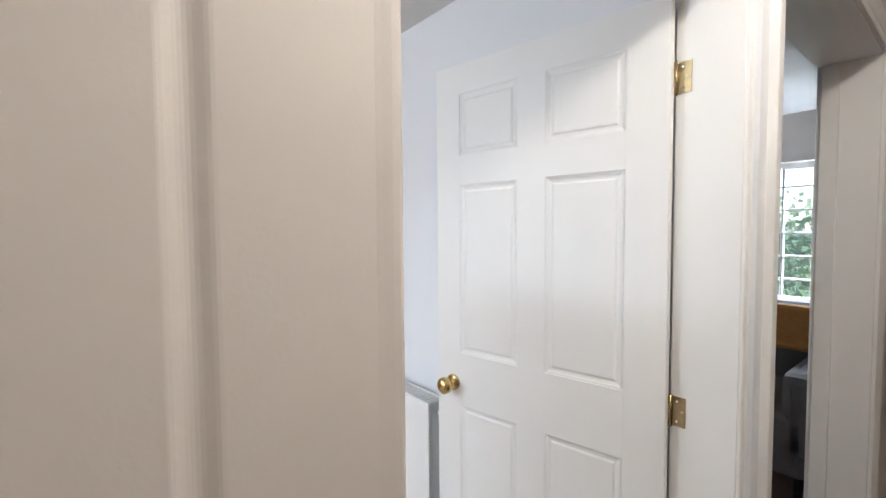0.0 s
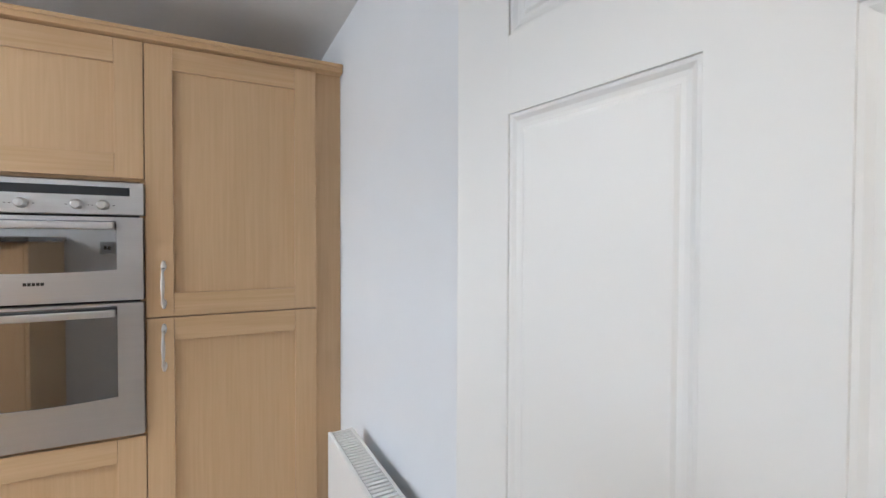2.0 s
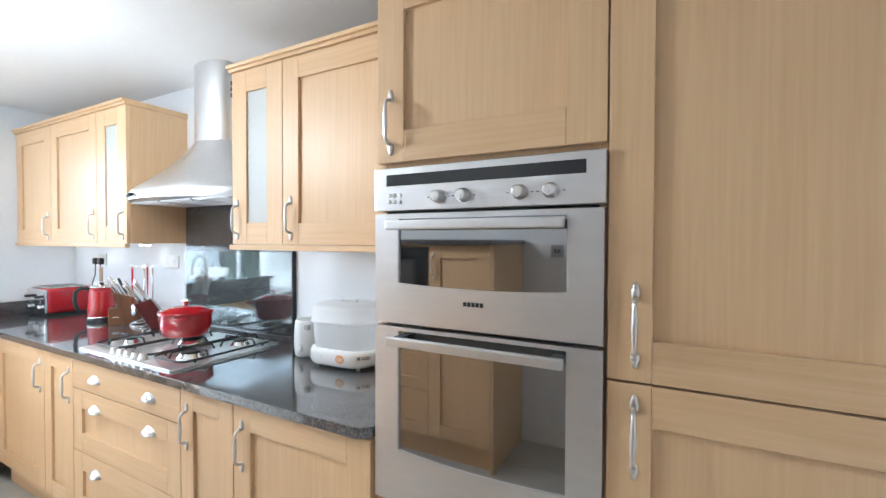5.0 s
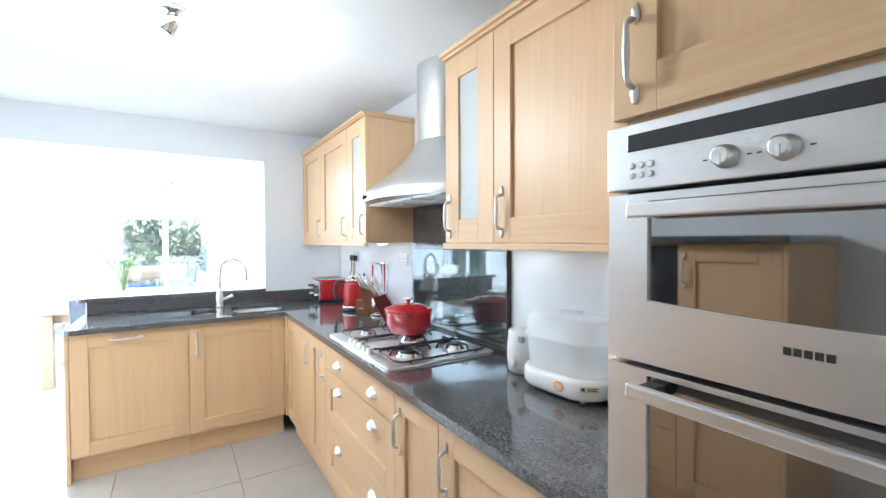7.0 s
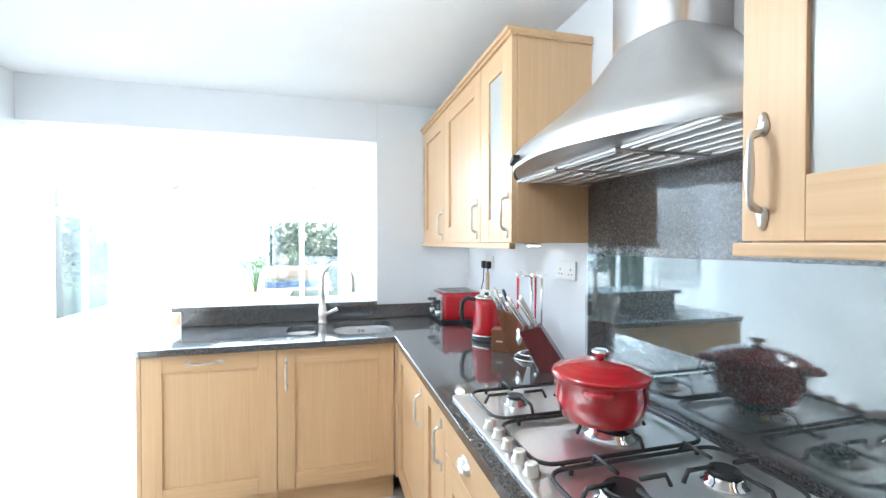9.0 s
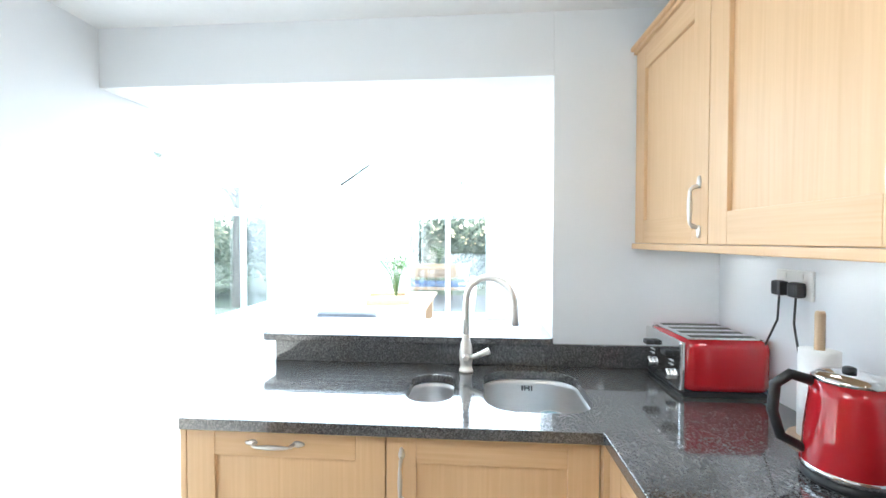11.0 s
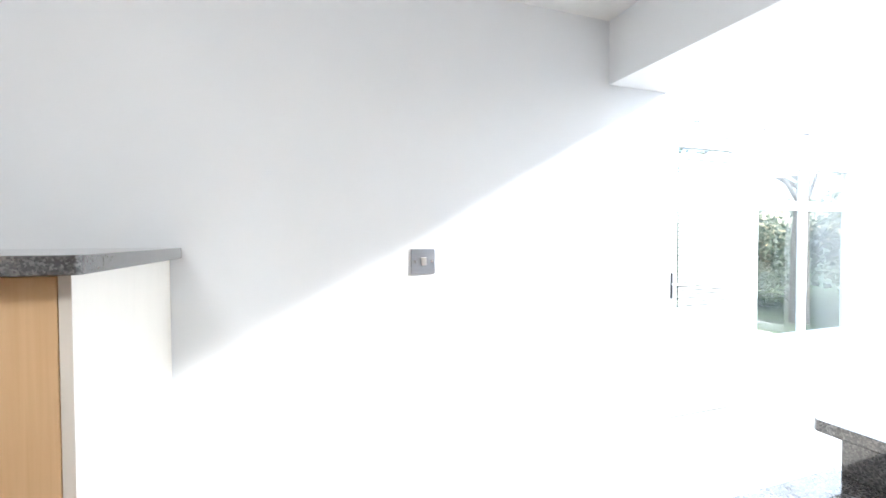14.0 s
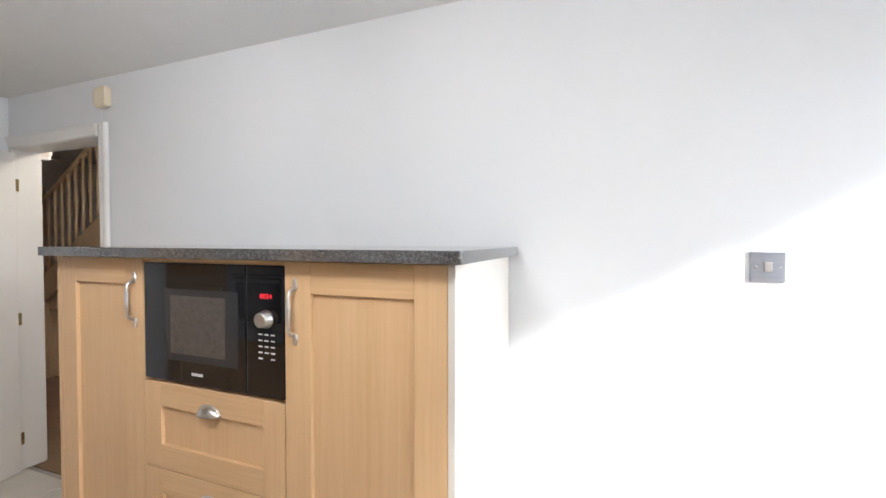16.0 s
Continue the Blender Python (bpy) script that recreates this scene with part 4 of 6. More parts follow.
bm.faces.new(star)
bmesh.ops.transform(bm, matrix=mb_, verts=bm.verts)
part("star", bm, M_MARK, bg)
for k in range(2):
    bm = box((-0.006, -0.0030, -0.005 + 0.006 * k), (0.024, -0.0021, -0.0025 + 0.006 * k))
    bmesh.ops.transform(bm, matrix=mb_, verts=bm.verts)
    part("badge_line", bm, M_MARK, bg)
for sx in (-0.10, 0.10):
    for sy in (-0.075, 0.075):
        part("foot", lathe([(0.008, 0), (0.008, 0.011)], 12, (sx, sy, 0)), M_WHITEPLASTIC, S)
F = thing("formula_maker", pose(-0.873, 3.085, 0.9105), "white countertop bottle preparation machine with a blue-grey water window", "bottle machine")
bm = rounded_stack([(0.082, 0.088, 0.008), (0.090, 0.096, 0.012), (0.094, 0.098, 0.030), (0.094, 0.098, 0.225), (0.090, 0.094, 0.250), (0.078, 0.082, 0.264), (0.060, 0.064, 0.268)], 0.034)
part("body", bm, M_WHITEPLASTIC, F)
ww = part("water_window", box((-0.050, -0.0995, 0.050), (-0.010, -0.0965, 0.205), 0.004), M_FROST, F, "blue-grey water level window")
part("window_rim", tube([(-0.030 + sx * 0.022, -0.0985, 0.1275 + sz * 0.080) for sx, sz in ((-1, -0.9), (-0.9, -1), (0.9, -1), (1, -0.9), (1, 0.9), (0.9, 1), (-0.9, 1), (-1, 0.9))], 0.0028, 8, close=True), M_WHITEPLASTIC, ww)
for k in range(9):
    bm = lathe([(0.0032 if k else 0.0055, 0), (0.0032 if k else 0.0055, 0.0012), (0.002, 0.0016)], 12)
    bmesh.ops.transform(bm, matrix=pose(0.012, -0.0975, 0.198 - 0.018 * k, 90, 0, 0), verts=bm.verts)
    part("button", bm, M_GREYPLASTIC, F)
for sx in (-0.06, 0.06):
    for sy in (-0.06, 0.06):
        part("foot", lathe([(0.009, 0), (0.009, 0.0085)], 12, (sx, sy, 0)), M_GREYPLASTIC, F)

T4 = thing("toaster", pose(-3.775, 3.045, 0.9105), "red four-slice toaster with chrome ends", "toaster")
bm = bmesh.new()
add_box(bm, (-0.150, -0.125, 0.014), (0.150, 0.140, 0.188), 0.030)
for f in bm.faces:
    f.smooth = True
part("shell", bm, M_RED, T4, "glossy red shell")
bm = bmesh.new()
add_box(bm, (-0.142, -0.140, 0.016), (0.142, -0.124, 0.178), 0.008)
fp = part("control_end", bm, M_CHROME, T4, "chrome control end")
part("foot_plate", box((-0.140, -0.130, 0.0), (0.140, 0.132, 0.016), 0.004), M_BLACK, T4)
for sx in (-0.075, 0.075):
    part("lever", box((sx - 0.020, -0.168, 0.120), (sx + 0.020, -0.139, 0.138), 0.006), M_BLACK, fp, "black lever")
    bm = lathe([(0.018, 0), (0.018, 0.014), (0.013, 0.018)], 20)
    bmesh.ops.transform(bm, matrix=pose(sx, -0.1395, 0.055, 90, 0, 0), verts=bm.verts)
    part("browning_knob", bm, M_CHROME, fp, "chrome browning knob")
    for k in range(2):
        part("button", box((sx - 0.012, -0.145, 0.083 + 0.014 * k), (sx + 0.012, -0.1395, 0.091 + 0.014 * k), 0.002), M_CHROME, fp)
tp = part("top_plate", box((-0.135, -0.112, 0.1855), (0.135, 0.126, 0.1905), 0.002), M_CHROME, T4, "chrome top plate")
for k in range(4):
    sx = -0.102 + 0.068 * k
    part("slot", box((sx - 0.015, -0.095, 0.1900), (sx + 0.015, 0.110, 0.1912)), M_MARK, tp, "dark bread slot")

K = thing("electric_kettle", pose(-3.165, 3.03, 0.9105), "red jug kettle with a black handle on its base", "kettle")
part("power_base", lathe([(0.078, 0), (0.080, 0.006), (0.076, 0.016), (0.068, 0.018)], 32), M_BLACK, K)
part("jug", lathe([(0.075, 0.0185), (0.078, 0.03), (0.074, 0.10), (0.066, 0.18), (0.063, 0.212)], 40), M_RED, K)
part("collar", lathe([(0.0755, 0.019), (0.0795, 0.020), (0.0795, 0.031), (0.077, 0.033)], 40), M_CHROME, K, "chrome band")
kl = part("kettle_lid", lathe([(0.064, 0.2122), (0.062, 0.220), (0.050, 0.228), (0.015, 0.231)], 40), M_CHROME, K)
part("lid_button", lathe([(0.012, 0.2312), (0.012, 0.240), (0.008, 0.243)], 16), M_BLACK, kl)
part("handle", tube([(-0.020, -0.058, 0.205), (-0.032, -0.096, 0.215), (-0.042, -0.120, 0.190), (-0.044, -0.124, 0.130), (-0.038, -0.110, 0.075), (-0.024, -0.070, 0.055)], [0.012, 0.012, 0.0115, 0.0115, 0.0115, 0.010], 12), M_BLACK, K, "black loop handle")
part("spout", prism([(0.020, 0.050), (0.052, 0.030), (0.062, 0.078)], 0.175, 0.212, 0.004), M_RED, K)


def knife(parent, base, tip, mat, r=0.009):
    b, t = Vector(base), Vector(tip)
    pts = [b + (t - b) * u for u in (0, 0.15, 0.5, 0.85, 1.0)]
    bm = tube(pts, [r * 0.75, r * 0.8, r, r * 1.05, r * 0.8], 10)
    return part("knife_handle", bm, mat, parent, "knife handle")


N = thing("knife_block", pose(-2.91, 3.072, 0.9105, 0, 0, 58) @ Matrix.Diagonal((0.88, 0.88, 0.88, 1)), "slanted brown wooden knife block full of knives", "knife block")
bm = bmesh.new()
vs = [[bm.verts.new((x, y, z)) for x, z in ((0.085, 0.0), (0.030, 0.185), (-0.095, 0.225), (-0.035, 0.0))] for y in (-0.050, 0.050)]
bm.faces.new(vs[0])
bm.faces.new(list(reversed(vs[1])))
for i in range(4):
    bm.faces.new((vs[0][i], vs[1][i], vs[1][(i + 1) % 4], vs[0][(i + 1) % 4]))
bmesh.ops.recalc_face_normals(bm, faces=bm.faces)
bmesh.ops.bevel(bm, geom=list(bm.edges), offset=0.004, segments=2, affect="EDGES")
part("block", bm, M_BLOCK, N)
part("front_block", box((-0.118, -0.050, 0), (-0.0365, 0.050, 0.115), 0.004), M_BLOCK, N)
part("brand_plate", box((-0.095, -0.0508, 0.050), (-0.060, -0.0496, 0.058)), M_PALEMARK, N, "pale mark")
for i, (dx, dy) in enumerate(((-0.075, -0.03), (-0.05, -0.032), (-0.065, 0.0), (-0.03, -0.005), (-0.055, 0.03), (-0.02, 0.03))):
    b0 = Vector((dx, dy, 0.205 - (dx + 0.06) * 0.25))
    knife(N, b0, b0 + Vector((-0.050, -0.008, 0.10 + 0.012 * (i % 3))), M_BLACK if i == 5 else M_CHROME)
NB = thing("knife_block", pose(-2.60, 3.085, 0.9105, 0, 0, 58), "dark red wooden knife block with steel-handled knives", "knife block")
bm = bmesh.new()
vs = [[bm.verts.new((x, y, z)) for x, z in ((0.07, 0.0), (-0.045, 0.175), (-0.125, 0.150), (-0.045, 0.0))] for y in (-0.045, 0.045)]
bm.faces.new(vs[0])
bm.faces.new(list(reversed(vs[1])))
for i in range(4):
    bm.faces.new((vs[0][i], vs[1][i], vs[1][(i + 1) % 4], vs[0][(i + 1) % 4]))
bmesh.ops.recalc_face_normals(bm, faces=bm.faces)
bmesh.ops.bevel(bm, geom=list(bm.edges), offset=0.004, segments=2, affect="EDGES")
part("block", bm, M_REDWOOD, NB)
for i in range(8):
    b0 = Vector((-0.10 + 0.045 * (i % 2), -0.032 + 0.022 * (i // 2), 0.160))
    knife(NB, b0, b0 + Vector((-0.075, 0.004 * (i % 3 - 1), 0.105 + 0.010 * (i % 3))), M_CHROME, 0.008)

R = thing("paper_towel_holder", pose(-3.335, 3.10, 0.9105), "wooden paper towel stand with the end of a roll", "paper towel holder")
part("base", lathe([(0.062, 0), (0.065, 0.006), (0.060, 0.016)], 28), M_PALEWOOD, R)
part("pole", lathe([(0.011, 0.0165), (0.011, 0.325), (0.009, 0.333)], 16), M_PALEWOOD, R)
part("paper_roll", lathe([(0.042, 0.017), (0.042, 0.235), (0.022, 0.236)], 28), M_PAPER, R, "white paper roll")

ST = thing("utensil_stand", pose(-2.775, 3.085, 0.9105), "chrome wire utensil stand hung with steel utensils", "utensil stand")
part("base_ring", tube([(0.075 * math.cos(2 * math.pi * i / 24), 0.075 * math.sin(2 * math.pi * i / 24), 0.0045) for i in range(24)], 0.0035, 8, close=True), M_CHROME, ST)
part("base_ring", tube([(0.055 * math.cos(2 * math.pi * i / 24), 0.055 * math.sin(2 * math.pi * i / 24), 0.022) for i in range(24)], 0.003, 8, close=True), M_CHROME, ST)
for i in range(3):
    a = 2 * math.pi * i / 3
    part("strut", tube([(0.075 * math.cos(a), 0.075 * math.sin(a), 0.0045), (0.055 * math.cos(a), 0.055 * math.sin(a), 0.022), (0.006 * math.cos(a), 0.006 * math.sin(a), 0.035)], 0.003, 6), M_CHROME, ST)
part("pole", tube([(0, 0, 0.03), (0, 0, 0.20), (0, 0, 0.365)], 0.006, 10), M_CHROME, ST)
part("top_ring", tube([(0.030 * math.cos(2 * math.pi * i / 20), 0.030 * math.sin(2 * math.pi * i / 20), 0.355) for i in range(20)], 0.0025, 6, close=True), M_CHROME, ST)
for i in range(6):
    a = 2 * math.pi * i / 6 + 0.3
    c, s = math.cos(a), math.sin(a)
    part("hook", tube([(0.006 * c, 0.006 * s, 0.350), (0.040 * c, 0.040 * s, 0.358), (0.062 * c, 0.062 * s, 0.356), (0.072 * c, 0.072 * s, 0.372)], 0.0022, 6), M_CHROME, ST)
    if i in (0, 2, 4):
        u = part("utensil", tube([(0.060 * c, 0.060 * s, 0.350), (0.060 * c, 0.060 * s, 0.24), (0.058 * c, 0.058 * s, 0.13)], [0.006, 0.005, 0.003], 8), M_RED if i > 0 else M_CHROME, ST, "hanging utensil")
        part("utensil_head", lathe([(0.006, 0), (0.024, 0.018), (0.030, 0.042), (0.018, 0.066), (0.004, 0.076)], 14, (0.058 * c, 0.058 * s, 0.056), 1.0, 0.35), M_CHROME, u)


# sockets and switches
def wall_plate(name, m, w, h, mat, label, category, group=""):
    t = thing(name, m, label, category, group)
    part("plate", box((-w / 2, -0.008, -h / 2), (w / 2, 0.0, h / 2), 0.003), mat, t)
    return t


def pin_holes(t, x, z):
    part("socket_hole", box((x - 0.003, -0.0086, z + 0.006), (x + 0.003, -0.0078, z + 0.014)), M_MARK, t)
    for s in (-1, 1):
        part("socket_hole", box((x + s * 0.011 - 0.004, -0.0086, z - 0.012), (x + s * 0.011 + 0.004, -0.0078, z - 0.008)), M_MARK, t)


DS = wall_plate("double_socket", pose(-3.555, NORTH - 0.0005, 1.288), 0.146, 0.086, M_WHITEPLASTIC, "white double wall socket with two plugs", "socket", "sockets")
for sx in (-0.034, 0.034):
    part("rocker", box((sx - 0.006, -0.0105, 0.016), (sx + 0.006, -0.0078, 0.034), 0.002), M_WHITEPLASTIC, DS)
    PL = thing("plug", pose(-3.555 + sx, NORTH - 0.009, 1.276), "black mains plug in the wall socket with its lead", "plug", "plugs")
    bm = bmesh.new()
    add_box(bm, (-0.022, -0.030, -0.024), (0.022, -0.0005, 0.022), 0.010)
    part("plug_body", bm, M_BLACK, PL)
    end = (-0.10, -0.06) if sx < 0 else (0.20, -0.06)
    part("lead", tube([(0, -0.016, -0.020), (0.0, -0.020, -0.10), (end[0] * 0.25 - 0.02, -0.025, -0.19), (end[0] * 0.6 - 0.02, -0.04, -0.29), (end[0], end[1], -0.350)], 0.0032, 8), M_BLACK, PL, "black lead")
TS = wall_plate("switched_socket", pose(-2.684, NORTH - 0.0005, 1.294), 0.148, 0.078, M_WHITEPLASTIC, "white double socket with switches on the tiled-height wall", "socket", "sockets")
for sx in (-0.038, 0.038):
    part("rocker", box((sx - 0.006, -0.0105, 0.014), (sx + 0.006, -0.0078, 0.032), 0.002), M_WHITEPLASTIC, TS)
    pin_holes(TS, sx, -0.006)
LS = wall_plate("light_switch", pose(-3.163, SOUTH + 0.0005, 1.381, 0, 0, 180), 0.088, 0.088, M_PLATE, "brushed steel light switch plate on the wall", "light switch", "light switches")
part("rocker", box((-0.010, -0.0125, -0.014), (0.010, -0.0078, 0.014), 0.002), M_SATIN, LS)
for sx in (-0.030, 0.030):
    bm = lathe([(0.004, 0), (0.004, 0.0015), (0.003, 0.002)], 12)
    bmesh.ops.transform(bm, matrix=pose(sx, -0.0078, 0, 90, 0, 0), verts=bm.verts)
    part("screw", bm, M_CHROME, LS)
L2 = wall_plate("light_switch", pose(-0.64, SOUTH + 0.0005, 1.36, 0, 0, 180), 0.088, 0.088, M_PLATE, "brushed steel double light switch near the door", "light switch", "light switches")
for sx in (-0.012, 0.012):
    part("rocker", box((sx - 0.009, -0.0125, -0.014), (sx + 0.009, -0.0078, 0.014), 0.002), M_BLACK, L2)

# microwave cabinet on the south wall
MY = 1.17
MD = MY - SOUTH - 0.002
MC = thing("microwave_cabinet", pose(-0.885, MY, 0, 0, 0, 180), "maple cabinet with two tall doors, drawers and a microwave niche", "kitchen cabinet")
MT = 1.404
part("side_panel", box((0.0, 0.0, 0), (0.018, MD, MT), 0.001), M_WOODV, MC)
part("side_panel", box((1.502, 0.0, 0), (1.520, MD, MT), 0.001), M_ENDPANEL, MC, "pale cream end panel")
part("divider", box((0.437, 0.022, 0.15), (0.455, MD, MT), 0.001), M_WOODV, MC)
part("divider", box((1.026, 0.022, 0.15), (1.044, MD, MT), 0.001), M_WOODV, MC)
part("back_panel", box((0.019, MD - 0.012, 0.15), (1.501, MD, MT)), M_WOODV, MC)
part("niche_floor", box((0.456, 0.024, 1.004), (1.025, MD - 0.013, 1.016)), M_WOODH, MC)
part("top_rail", box((0.456, 0.004, 1.390), (1.025, 0.06, 1.4035)), M_WOODH, MC)
part("plinth", box((0.019, 0.05, 0), (1.501, 0.066, 0.149), 0.001), M_WOODH, MC)
da = panel_front("door", MC, 0.019, 0.455, 0.15, MT - 0.002)
bow_handle(da, 0.419, 1.265, length=0.135)
db = panel_front("door", MC, 1.026, 1.502, 0.15, MT - 0.002)
bow_handle(db, 1.062, 1.265, length=0.135)
for z0, z1 in ((0.734, 1.010), (0.443, 0.733), (0.15, 0.442)):
    dd = panel_front("drawer", MC, 0.456, 1.025, z0, z1, stile=0.075)
    cup_handle(dd, 0.74, z1 - 0.06)
obj("granite_worktop", prism(rounded(-2.437, -0.868, SOUTH + 0.0015, 1.222, 0.012, 3), MT + 0.0008, MT + 0.032, 0.003), M_GRANITE, None, "black granite top on the microwave cabinet", "worktop")
MW = thing("microwave", pose(-1.342, MY - 0.002, 1.0165, 0, 0, 180), "black glass built-in microwave with a lit red display", "microwave")
part("case", box((0.004, 0.022, 0.0), (0.565, 0.36, 0.368)), M_BLACK, MW)
md = part("microwave_door", box((0.001, 0.0, 0.002), (0.428, 0.0215, 0.372), 0.003), M_BLACKGLASS, MW, "black glass door")
dw = part("door_window", box((0.095, -0.0010, 0.070), (0.400, 0.0008, 0.292), 0.0004), M_MWRIM, md, "dark grey window border")
part("mesh_screen", box((0.122, -0.0016, 0.092), (0.350, -0.0004, 0.272), 0.0003), M_MWGLASS, dw, "smoky see-through window")
brand_bars(0.048, 0.009, pose(0.235, -0.0008, 0.034), M_PALEMARK, md, "pale maker's mark")
mp_ = part("control_panel", box((0.4305, 0.0, 0.002), (0.568, 0.0215, 0.372), 0.003), M_BLACKGLASS, MW, "black control panel")
lettering("0024", 0.020, pose(0.503, -0.0008, 0.285, 90, 0, 0), M_DISPLAY, mp_, "display_digits", "glowing red digits", spacing=1.1)
bm = lathe([(0.026, 0), (0.026, 0.005), (0.022, 0.008), (0.021, 0.024), (0.018, 0.026)], 28)
bmesh.ops.transform(bm, matrix=pose(0.503, 0.0005, 0.222, 90, 0, 0), verts=bm.verts)
part("dial", bm, M_SATIN, mp_, "round satin dial")
for iz in range(5):
    for ix in range(3):
        if iz == 0 and ix == 1:
            continue
        part("key", box((0.475 + 0.022 * ix, -0.0009, 0.108 + 0.017 * iz), (0.489 + 0.022 * ix, 0.0006, 0.112 + 0.017 * iz)), M_PALEMARK, mp_)

# door chime box above the door
obj("door_chime", box((-0.262, SOUTH + 0.0005, 2.165), (-0.162, SOUTH + 0.045, 2.275), 0.020), M_CREAM, None, "cream plastic door chime box high on the wall", "door chime")
# ceiling spotlight
SP = thing("ceiling_spotlight", pose(-2.16, 1.93, CEIL), "chrome ceiling spotlight on a short stem", "spotlight")
part("ceiling_plate", lathe([(0.05, -0.0225), (0.05, -0.0005)], 28), M_CHROME, SP)
part("stem", tube([(0, 0, -0.010), (0.0, 0.0, -0.02), (0.012, 0.012, -0.03)], 0.005, 8), M_CHROME, SP)
bm = lathe([(0.010, 0.0), (0.022, 0.004), (0.029, 0.03), (0.033, 0.085), (0.031, 0.088)], 28)
mt = pose(0.012, 0.012, -0.025, 180, 0, 0) @ pose(0, 0, 0, -32, 0, 20)
bmesh.ops.transform(bm, matrix=mt, verts=bm.verts)
sh = part("shade", bm, M_CHROME, SP)
bm = lathe([(0.026, 0.0882), (0.026, 0.090)], 24)
bmesh.ops.transform(bm, matrix=mt, verts=bm.verts)
part("bulb_face", bm, M_LAMP, sh, "glowing bulb face")

# radiator on the east wall
RL = 0.86
RD = thing("radiator", pose(east(2.32) - 0.035, 2.32, 0.145, 0, 0, -90 + EAST_LEAN), "white double panel radiator below the pale wall", "radiator")
bm = bmesh.new()
add_box(bm, (0.0, -0.100, 0.0), (RL, -0.086, 0.590), 0.006)
part("front_panel", bm, M_WHITEPLASTIC, RD)
part("back_panel", box((0.0, -0.020, 0.0), (RL, -0.008, 0.590), 0.004), M_WHITEPLASTIC, RD)
for sx in (0.0, RL - 0.004):
    part("side_cover", box((sx, -0.0855, 0.02), (sx + 0.004, -0.0205, 0.585)), M_WHITEPLASTIC, RD)
gr = part("top_grille", box((0.004, -0.0855, 0.574), (RL - 0.004, -0.0205, 0.579)), M_GREYPLASTIC, RD, "slotted top grille")
ns = 46
for i in range(ns):
    gx = 0.012 + (RL - 0.024) * i / (ns - 1)
    part("grille_bar", box((gx - 0.0055, -0.0853, 0.5795), (gx + 0.0055, -0.0207, 0.589), 0.001), M_WHITEPLASTIC, gr)
part("bracket", box((0.10, -0.0079, 0.10), (0.14, 0.0335, 0.50)), M_WHITEPLASTIC, RD)
part("bracket", box((RL - 0.14, -0.0079, 0.10), (RL - 0.10, 0.0335, 0.50)), M_WHITEPLASTIC, RD)
bm = lathe([(0.009, 0), (0.009, 0.006), (0.005, 0.008)], 14)
bmesh.ops.transform(bm, matrix=pose(RL, -0.053, 0.545, 0, 90, 0), verts=bm.verts)
part("bleed_valve", bm, M_CHROME, RD, "chrome bleed valve")
part("valve", tube([(0.02, -0.05, 0.02), (0.02, -0.05, -0.05), (0.02, -0.05, -0.145)], 0.008, 10), M_CHROME, RD, "chrome valve and pipe")

# ---- kitchen door ----
for nm, lo, hi in (("door_lining_latch", (DOOR_L - 0.0245, HALL_L - 0.004, 0), (DOOR_L, SOUTH + 0.004, DOOR_H)), ("door_lining_hinge", (DOOR_R, HALL_Y - 0.004, 0), (DOOR_R + 0.019, SOUTH + 0.004, DOOR_H)), ("door_lining_head", (DOOR_L - 0.0245, HALL_Y - 0.004, DOOR_H + 0.0005), (DOOR_R + 0.019, SOUTH + 0.004, DOOR_H + 0.0245))):
    structure(nm, box(lo, hi, 0.001), M_GLOSSPAINT, "white gloss painted door lining", "trim")


def architrave(name, m, length, width=0.068, mirror=False):
    """A moulded board standing on its end: width in x, proud in -y, length in z."""
    prof = [(0, 0), (0, -0.010), (0.006, -0.013), (0.014, -0.013), (0.020, -0.010), (0.028, -0.014), (0.046, -0.020), (width - 0.010, -0.021), (width - 0.002, -0.016), (width, 0)]
    if mirror:
        prof = [(-x, y) for x, y in reversed(prof)]
    ob = structure(name, prism(prof, 0, length), M_GLOSSPAINT, "white gloss painted moulded architrave", "trim")
    ob.matrix_world = m
    return ob


architrave("architrave_hall_hinge", pose(DOOR_R + 0.004, HALL_Y - 0.0005, 0), DOOR_H + 0.07, 0.075)
structure("architrave_hall_latch", prism([(DOOR_L - 0.036, HALL_L - 0.004), (DOOR_L - 0.036, HALL_L - 0.0096), (DOOR_L - 0.028, HALL_L - 0.0108), (DOOR_L - 0.016, HALL_L - 0.0130), (DOOR_L - 0.007, HALL_L - 0.0135), (DOOR_L - 0.002, HALL_L - 0.0115), (DOOR_L - 0.001, HALL_L - 0.004)], 0, DOOR_H + 0.07), M_HALLWALL, "cream painted door bead", "trim")
structure("architrave_corner", box((0.7985, HALL_Y - 0.045, 0), (0.838, HALL_Y + 0.02, DOOR_H + 0.07), 0.006), M_GLOSSPAINT, "white gloss painted corner trim between the two doors", "trim")
architrave("architrave_hall_head", pose(DOOR_L - 0.002, HALL_Y - 0.0005, DOOR_H + 0.004, 0, 90, 0), DOOR_R - DOOR_L + 0.004, 0.075, True)
architrave("architrave_kitchen_latch", pose(DOOR_L - 0.024, SOUTH + 0.0045, 0, 0, 0, 180), DOOR_H + 0.07, 0.068)
architrave("architrave_kitchen_head", pose(DOOR_R, SOUTH + 0.0045, DOOR_H + 0.004, 0, 90, 180), DOOR_R - DOOR_L, 0.068, True)

